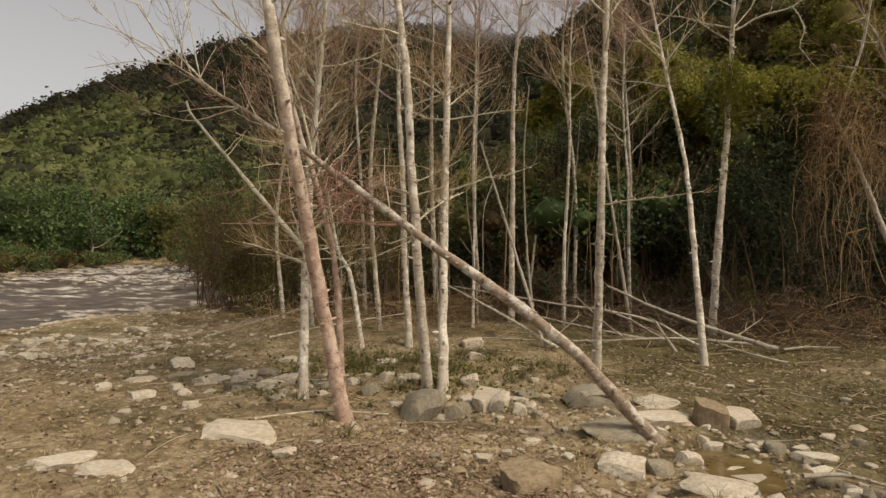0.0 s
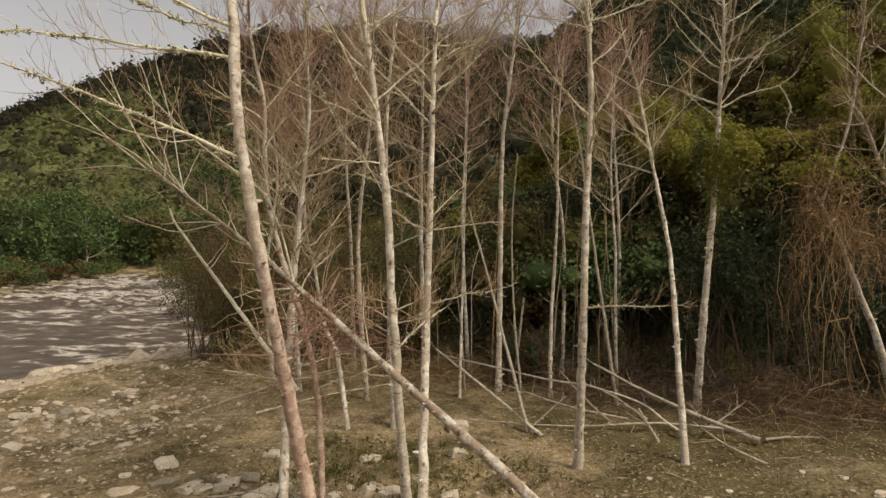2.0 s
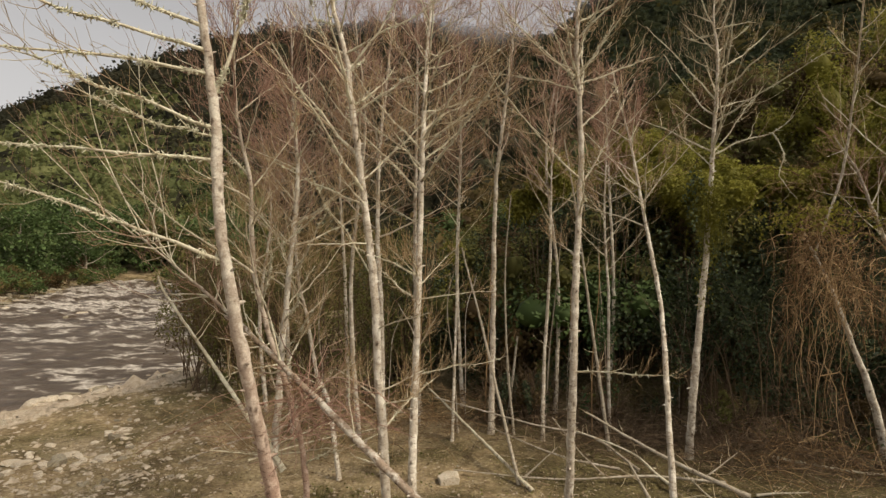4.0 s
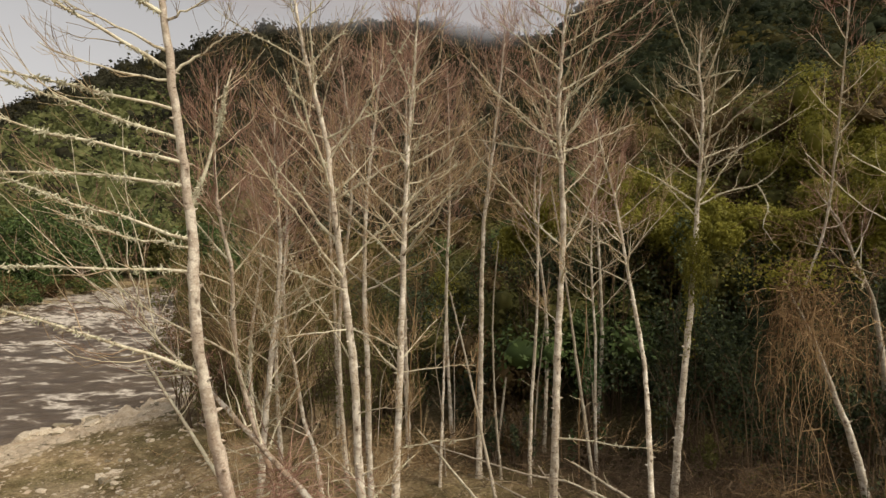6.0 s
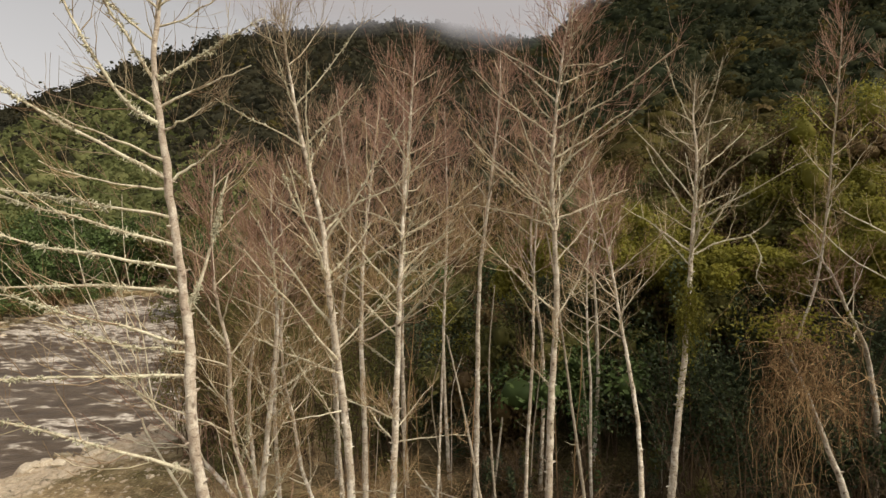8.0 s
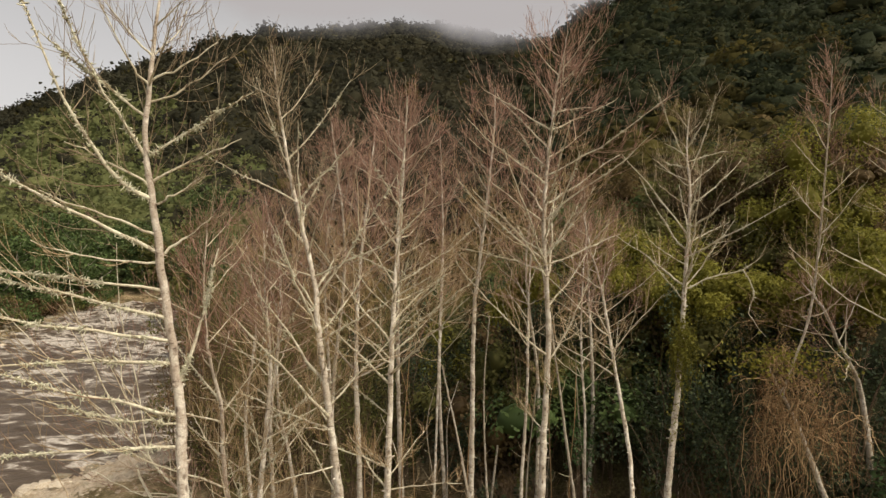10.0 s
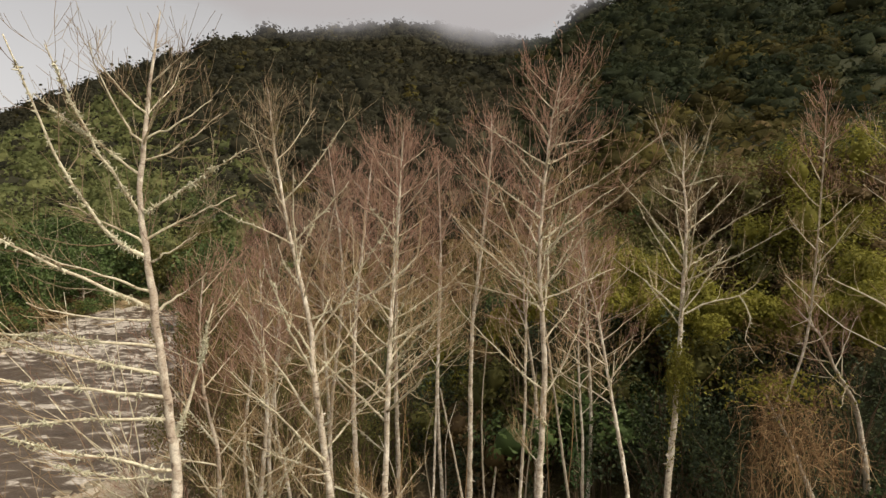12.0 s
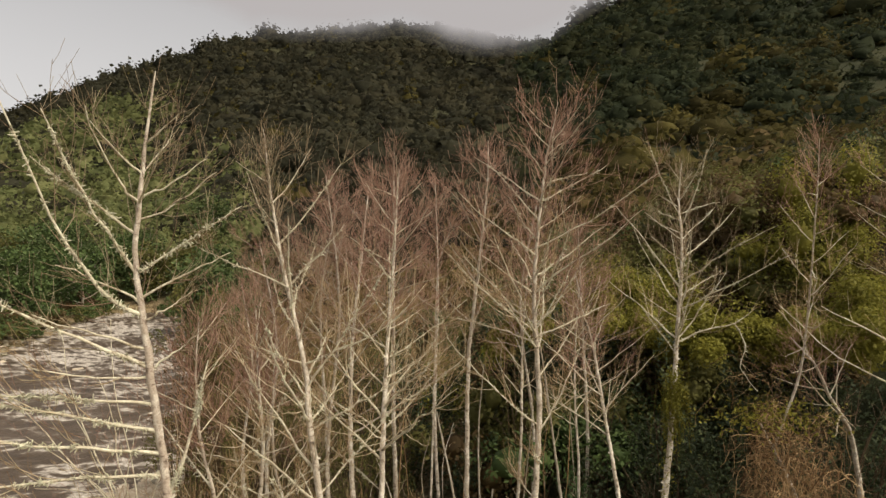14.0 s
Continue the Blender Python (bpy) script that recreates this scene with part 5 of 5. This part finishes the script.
def pebbles(count, x, y, size, mat, name, label, seed, keep=None):
    rng = np.random.default_rng(seed)
    px, py = x(rng, count), y(rng, count)
    if keep is not None:
        ok = keep(px, py)
        px, py = px[ok], py[ok]
    n = len(px)
    octa = np.array([(1, 0, 0), (0.5, 0.8, 0.1), (-0.6, 0.75, 0), (-1, -0.1, 0.1), (-0.5, -0.8, 0), (0.6, -0.7, 0.05), (0.3, 0.25, 0.6), (-0.35, -0.2, 0.65)])
    faces = np.array([(0, 1, 6), (1, 2, 6), (2, 7, 6), (2, 3, 7), (3, 4, 7), (4, 5, 7), (5, 6, 7), (5, 0, 6)])
    s = size * rng.lognormal(0, 0.45, n)
    v = octa[None] + rng.normal(size=(n, 8, 3)) * 0.16
    v *= np.stack([s, s * rng.uniform(0.55, 1, n), s * rng.uniform(0.5, 1, n)], 1)[:, None]
    a = rng.uniform(0, 6.28, n)
    ca, sa = np.cos(a)[:, None], np.sin(a)[:, None]
    out = np.stack([v[:, :, 0] * ca - v[:, :, 1] * sa + px[:, None], v[:, :, 0] * sa + v[:, :, 1] * ca + py[:, None], v[:, :, 2] + ground_z(px, py)[:, None] - 0.1 * s[:, None]], -1)
    f = (faces[None] + (np.arange(n) * 8)[:, None, None]).reshape(-1, 3)
    tagged(put(name, (out.reshape(-1, 3), f), mat, kind="stuff"), label, "gravel")


near = lambda x, y: (np.hypot(x, y) > 2.2) & (river_gap(x, y) > 0.3)
patchy = lambda x, y: near(x, y) & (np.random.default_rng(2).uniform(0, 1, len(x)) > np.clip((x - 2.0) / 3.0, 0, 0.75)) & (lumps(x, y, 1.3, 9.0) > np.random.default_rng(3).uniform(-0.9, 0.9, len(x)))
pebbles(9000, lambda r, n: r.uniform(-9, 10, n), lambda r, n: r.uniform(2.5, 13, n), 0.022, M_GRAVEL, "gravel", "scattered pale gravel on the dirt", 41, patchy)
pebbles(12000, lambda r, n: r.uniform(-6.5, 8, n), lambda r, n: 2.8 + 8 * r.uniform(0, 1, n) ** 1.4, 0.02, M_CLOD, "soil_clods", "crumbled brown soil on the flat", 47, near)
pebbles(1300, lambda r, n: r.uniform(-9, 10, n), lambda r, n: r.uniform(2.5, 15, n), 0.03, M_STONE_GREY, "gravel", "scattered grey gravel on the dirt", 42, patchy)
pebbles(6000, lambda r, n: r.uniform(-17, -6, n), lambda r, n: r.uniform(15, 30, n), 0.1, M_GRAVEL, "gravel", "gravel along the river's edge", 43, lambda x, y: np.abs(river_gap(x, y) - 1.9) < 1.8)
pebbles(14000, lambda r, n: r.uniform(-16, -4, n), lambda r, n: r.uniform(11, 26, n), 0.05, M_GRAVEL, "gravel", "fine gravel along the river's edge", 46, lambda x, y: (river_gap(x, y) > 0) & (river_gap(x, y) < np.random.default_rng(4).exponential(3.2, len(x))))
pebbles(4500, lambda r, n: r.uniform(-45, -20, n), lambda r, n: r.uniform(28, 66, n), 0.16, M_STONE_GREY, "gravel", "gravel along the far river bank", 44, lambda x, y: np.abs(river_gap(x, y) - 1.2) < 1.8)
pebbles(1800, lambda r, n: r.uniform(-8, 9, n), lambda r, n: r.uniform(-7, 2.6, n), 0.024, M_GRAVEL, "gravel", "scattered pale gravel on the dirt", 61)
pebbles(3500, lambda r, n: r.uniform(-8, 9, n), lambda r, n: r.uniform(-7, 2.8, n), 0.02, M_CLOD, "soil_clods", "crumbled brown soil on the flat", 62)
rng = np.random.default_rng(45)
n = 26000
lx, ly = rng.uniform(-9, 11, n), rng.uniform(2.4, 16.5, n)
ok = near(lx, ly)
tagged(put("leaf_litter", leaves(rng, np.stack([lx, ly, ground_z(lx, ly) + 0.012], 1)[ok], 0.028, 0.75), M_LITTER, kind="stuff"), "dead brown leaves scattered on the ground", "leaf litter")

n = 5000
lx, ly = rng.normal(-0.5, 0.9, n), rng.normal(5.3, 0.8, n)
ok = near(lx, ly)
tagged(put("leaf_litter", leaves(rng, np.stack([lx, ly, ground_z(lx, ly) + 0.015], 1)[ok], 0.022, 0.7), M_LITTER_RED, kind="stuff"), "reddish dead leaves gathered before the trunks", "leaf litter")

# muddy puddle among the stones
rng = np.random.default_rng(48)
ang = np.linspace(0, 2 * np.pi, 40, endpoint=False)
edge = 1 + 0.18 * np.sin(3 * ang + 1) + 0.12 * np.sin(5 * ang)
level = float(ground_z(2.75, 5.65)) + 0.045
ring = np.stack([2.75 + 0.4 * edge * np.cos(ang), 5.65 + 0.98 * edge * np.sin(ang), np.full(40, level)], 1)
inner = np.stack([2.75 + 0.02 * np.cos(ang), 5.65 + 0.02 * np.sin(ang), np.full(40, level)], 1)
k = np.arange(40)
tagged(put("puddle", (np.concatenate([inner, ring]), np.stack([k, k + 40, (k + 1) % 40 + 40, (k + 1) % 40], -1)), M_PUDDLE), "shallow muddy puddle between the stones", "puddle", kind="structure")

# fallen twigs, dry grass and low weeds on the flat
rng = np.random.default_rng(49)
n = 520
sx, sy = rng.uniform(-8, 9, n), rng.uniform(3.2, 15, n)
turn, long = rng.uniform(0, 6.28, n), rng.uniform(0.12, 0.6, n)
u = np.linspace(-0.5, 0.5, 4)
lx = sx[:, None] + np.cos(turn)[:, None] * u * long[:, None] + rng.normal(size=(n, 4)) * 0.012
ly = sy[:, None] + np.sin(turn)[:, None] * u * long[:, None] + rng.normal(size=(n, 4)) * 0.012
tagged(put("twig_litter", tubes(np.stack([lx, ly, ground_z(lx, ly) + 0.015], -1), rng.uniform(0.003, 0.008, n)[:, None] * np.ones(4), 4), M_TWIG_GREY, kind="stuff"), "fallen twigs scattered over the dirt", "twigs")


def tufts(count, x, y, high, blades, mat, name, label, seed, keep=None):
    rng = np.random.default_rng(seed)
    px, py = x(rng, count), y(rng, count)
    if keep is not None:
        ok = keep(px, py)
        px, py = px[ok], py[ok]
    n = len(px) * blades
    bx, by = np.repeat(px, blades) + rng.normal(size=n) * 0.04, np.repeat(py, blades) + rng.normal(size=n) * 0.04
    s = np.linspace(0, 1, 4)
    lean = rng.normal(size=(n, 2)) * 0.6
    h = high * rng.lognormal(0, 0.35, n)
    line = np.stack([bx[:, None] + lean[:, :1] * h[:, None] * s**1.6, by[:, None] + lean[:, 1:] * h[:, None] * s**1.6, ground_z(bx, by)[:, None] - 0.01 + h[:, None] * (s - 0.35 * s**2 * np.abs(lean).sum(1)[:, None])], -1)
    tagged(put(name, tubes(line, 0.004 * np.array([1, 0.8, 0.5, 0.2])[None] * np.ones((n, 1)), 3), mat, kind="stuff"), label, "grass")


tufts(260, lambda r, n: r.uniform(-8, 8, n), lambda r, n: r.uniform(4, 15, n), 0.14, 12, M_DRYGRASS, "dry_grass", "thin dry grass tufts on the flat", 50, lambda x, y: near(x, y) & (lumps(x, y, 2.0, 5.0) > 0.0))
tufts(160, lambda r, n: r.normal(-0.6, 1.2, n), lambda r, n: r.normal(9.6, 0.9, n), 0.18, 14, M_LEAF_OLIVE, "weeds", "low green weeds round the trunks", 51)
n = 2600
lx, ly = rng.normal(-0.4, 1.5, n), rng.normal(9.8, 1.1, n)
ok = lumps(lx, ly, 0.8, 3.0) > -0.1
tagged(put("weeds", leaves(rng, np.stack([lx, ly, ground_z(lx, ly) + rng.uniform(0.01, 0.12, n)], 1)[ok], 0.035, 0.5), M_LEAF_OLIVE, kind="stuff"), "low leafy weeds round the trunks", "weeds")
pebbles(800, lambda r, n: r.normal(-6.8, 1.3, n), lambda r, n: r.normal(12.6, 1.8, n), 0.045, M_GRAVEL, "gravel", "pale stones strewn near the bank", 52, near)
pebbles(300, lambda r, n: r.normal(1.3, 1.6, n), lambda r, n: r.normal(6.6, 1.2, n), 0.04, M_GRAVEL, "gravel", "pale stone chips round the boulders", 53, near)


# ---- far woods ----
def woods(name, xy, crown, leaf, per, mat, label, seed, lon=9, lat=3, squat=0.62):
    """Many leafy crowns: an uneven inner mass each, with sprays of leaves standing out of it."""
    rng = np.random.default_rng(seed)
    n = len(xy)
    size = 1.12 * crown * np.clip(rng.lognormal(0, 0.36, n), 0.5, 2.1)
    c = np.stack([xy[:, 0], xy[:, 1], ground_z(xy[:, 0], xy[:, 1]) + size * 0.06], 1)
    a = (np.arange(lon) * 2 * np.pi / lon)[None, None] + rng.uniform(0, 6.28, (n, 1, 1))
    f = np.radians(np.linspace(4, 125, lat + 1))[None, :, None]
    ph = rng.uniform(0, 6.28, (n, 4, 1, 1))
    r = (0.4 if per > 30 else 0.46) * (1 + 0.2 * np.sin(2 * a + ph[:, 0]) * np.sin(f) + 0.16 * np.sin(3 * a + ph[:, 1]) * np.sin(2 * f + ph[:, 2]) + 0.12 * np.sin(5 * a + ph[:, 3]) * np.sin(f)) + rng.normal(size=(n, lat + 1, lon)) * 0.08
    dome = np.stack([np.sin(f) * np.cos(a) * r, np.sin(f) * np.sin(a) * r, np.cos(f) * r * squat * np.ones_like(a)], -1) * size[:, None, None, None] + c[:, None, None]
    k, g, s_ = np.meshgrid(np.arange(n), np.arange(lat), np.arange(lon), indexing="ij")
    b0, s2 = (k * (lat + 1) + g) * lon, (s_ + 1) % lon
    faces = np.stack([b0 + s_, b0 + lon + s_, b0 + lon + s2, b0 + s2], -1).reshape(-1, 4)
    pick_f, pick_a = rng.integers(0, lat, (n, per)), rng.integers(0, lon, (n, per))
    at = dome[np.arange(n)[:, None], pick_f, pick_a]
    way = unit(at - c[:, None])
    pos = (at + way * rng.uniform(-0.02, 0.14, (n, per, 1)) * size[:, None, None] + rng.normal(size=(n, per, 3)) * 0.13 * size[:, None, None]).reshape(-1, 3)
    geo = joined((dome.reshape(-1, 3), faces), leaves(rng, pos, leaf * np.repeat(size / crown, per), 0.55, 0.75, way.reshape(-1, 3) * 0.6 + (0, 0, 0.3)))
    ob = put(name, geo, mat, kind="stuff", smooth=True)
    hue = rng.uniform(0, 1, n)
    tint = ob.data.attributes.new("crown", "FLOAT", "FACE")
    tint.data.foreach_set("value", np.concatenate([np.repeat(hue, lat * lon), np.repeat(hue, per)]).astype(np.float32))
    tagged(ob, label, "woods")


rng = np.random.default_rng(77)
n = 13500
far = 62 + 330 * rng.uniform(0, 1, n) ** 0.7
s = rng.uniform(-0.85, 0.85, n)
wx, wy = s * far, far
p = far / np.interp(s, RIDGE_S, RIDGE_R)
ok = (p < 1.03) & (river_gap(wx, wy) > 3) & ((far > 88) | (s > -0.3)) 
s, far, p, xy = s[ok], far[ok], p[ok], np.stack([wx, wy], 1)[ok]
light = (s + 0.05 * rng.normal(size=len(s)) < -0.355 - 0.15 * p) & (p < 0.75 + 0.1 * lumps(xy[:, 0], xy[:, 1], 30)) & (rng.uniform(0, 1, len(s)) < 0.85)
# olive ends near s 0.56; the slope's shade beyond is put in darker crowns
olive = ~light & (((s > 0.08) & (s < 0.56 + 0.1 * rng.normal(size=len(s))) & (p < 0.36 + 0.35 * (s - 0.3) + 0.16 * lumps(xy[:, 0], xy[:, 1], 25, 2))) | (rng.uniform(0, 1, len(s)) < 0.05))
dark = ~light & ~olive
for close, per, leaf, lon, lat in ((True, 36, 0.3, 7, 3), (False, 12, 0.5, 7, 2)):
    band = (far < 150) == close
    woods("far_woods", xy[light & band], 3.8, leaf, per, M_WOOD_LIGHT, "light green scrub on the hillside", 81 + close, lon, lat)
    woods("far_woods", xy[olive & band], 3.8, leaf, per, M_WOOD_OLIVE, "olive and yellow-green scrub on the hillside", 83 + close, lon, lat)
    woods("far_woods", xy[dark & band & (s > 0.12)], 4.0, leaf, per, M_WOOD_GREEN, "dark green forest on the hillside", 87 + close, lon, lat)
    woods("far_woods", xy[dark & band & (s <= 0.12)], 4.0, leaf, per, M_WOOD_DARK, "dark green forest on the hillside", 85 + close, lon, lat)


# taller trees standing along the crest
rng = np.random.default_rng(86)
s = np.concatenate([rng.uniform(-0.72, -0.28, 90), rng.uniform(0.22, 0.5, 40)])
far = np.interp(s, RIDGE_S, RIDGE_R) * rng.uniform(0.975, 1.0, len(s))
woods("ridge_trees", np.stack([s * far, far], 1), 5.6, 0.55, 60, M_WOOD_DARK, "dark trees standing along the crest of the hill", 95, 8, 4, 0.95)

# scrub on the slopes just behind the stand and across the river
rng = np.random.default_rng(88)
n = 420
far = rng.uniform(34, 80, n)
s = rng.uniform(0.02, 0.62, n)
sx, sy = s * far, far
woods("slope_scrub", np.stack([sx, sy], 1)[:140], 3.4, 0.15, 95, M_WOOD_OLIVE, "olive and yellow-green scrub behind the stand", 89, 12, 5)
woods("slope_scrub", np.stack([sx, sy], 1)[140:240], 3.4, 0.15, 95, M_WOOD_BROWN, "brownish olive scrub behind the stand", 93, 12, 5)
# dark crowns spread to the right, with the slope's shade in their colour
woods("slope_scrub", np.stack([sx * 1.5, sy], 1)[240:280], 3.4, 0.15, 95, M_WOOD_DARK, "dark scrub behind the stand, partly for the slope's shade", 90, 12, 5)
s = np.concatenate([rng.uniform(-0.3, 0.1, 90), rng.uniform(0.1, 0.9, 30)])
far = np.concatenate([rng.uniform(30, 75, 90), rng.uniform(36, 60, 30)])
woods("slope_scrub", np.stack([s * far, far], 1), 3.4, 0.15, 95, M_WOOD_BROWN, "brownish olive scrub behind the stand", 92, 12, 5)
s, far = rng.uniform(0.5, 0.98, 170), rng.uniform(32, 68, 170)
woods("slope_scrub", np.stack([s * far, far], 1), 3.6, 0.14, 125, M_WOOD_OLIVE, "olive scrub on the steep slope above the bank", 94, 12, 5)
s = rng.uniform(-0.9, -0.3, 260)
far = rng.uniform(80, 125, 260)
ok = river_gap(s * far, far) > 3
woods("slope_scrub", np.stack([s * far, far], 1)[ok], 4.2, 0.18, 150, M_WOOD_LIGHT, "green scrub on the slope across the river", 91, 12, 5)


def broadleaf(x, y, high, mat, seed, label):
    """A leafy tree: trunk, limbs and a crown of many leaf clumps."""
    rng = np.random.default_rng(seed)
    tree = empty("riverside_tree", (x, y, float(ground_z(x, y)) - 0.1), label, "tree", "trees across the river")
    p, r = trunk_line([(0, 0, 0), (0.1, 0.05, high * 0.3), (-0.1, 0.1, high * 0.6), (0.05, 0, high * 0.85)], high * 0.02, 0.03, 12)
    put("trunk", tubes(p[None], r[None], 7), M_POLE, tree, smooth=True)
    a, ar = sprout(rng, p[None], r[None], 20, (0.02, 0.95), (40, 85), (high * 0.25, high * 0.5), 0.2, 6, 0.15, 0.5, 0.02)
    put("limb_growth", tubes(a, ar, 5), M_POLE, tree)
    tip = np.concatenate([a[:, 3], a[:, 5], a[:, 4]])
    which = rng.integers(0, len(tip), 1500)
    pos = tip[which] + rng.normal(size=(1500, 3)) * high * (0.085, 0.085, 0.06)
    pos[:, 2] = np.maximum(pos[:, 2], 0.2)
    put("crown", leaves(rng, pos, 0.2, 0.5, 0.7), mat, tree, kind="stuff")


rng = np.random.default_rng(91)
for k in range(90):
    y = rng.uniform(44, 92)
    x = rng.uniform(-0.8, -0.36) * y
    if river_gap(x, y) > 2.0:
        broadleaf(x, y, rng.uniform(4.5, 8.0), (M_LEAF_GREEN, M_LEAF_LIGHT, M_LEAF_GREEN, M_LEAF_OLIVE)[k % 4], 600 + k, "green leafy tree on the far river bank")
broadleaf(65.0, 252.0, 10.0, M_LEAF_DARK, 690, "lone flat-topped tree on the ridge")
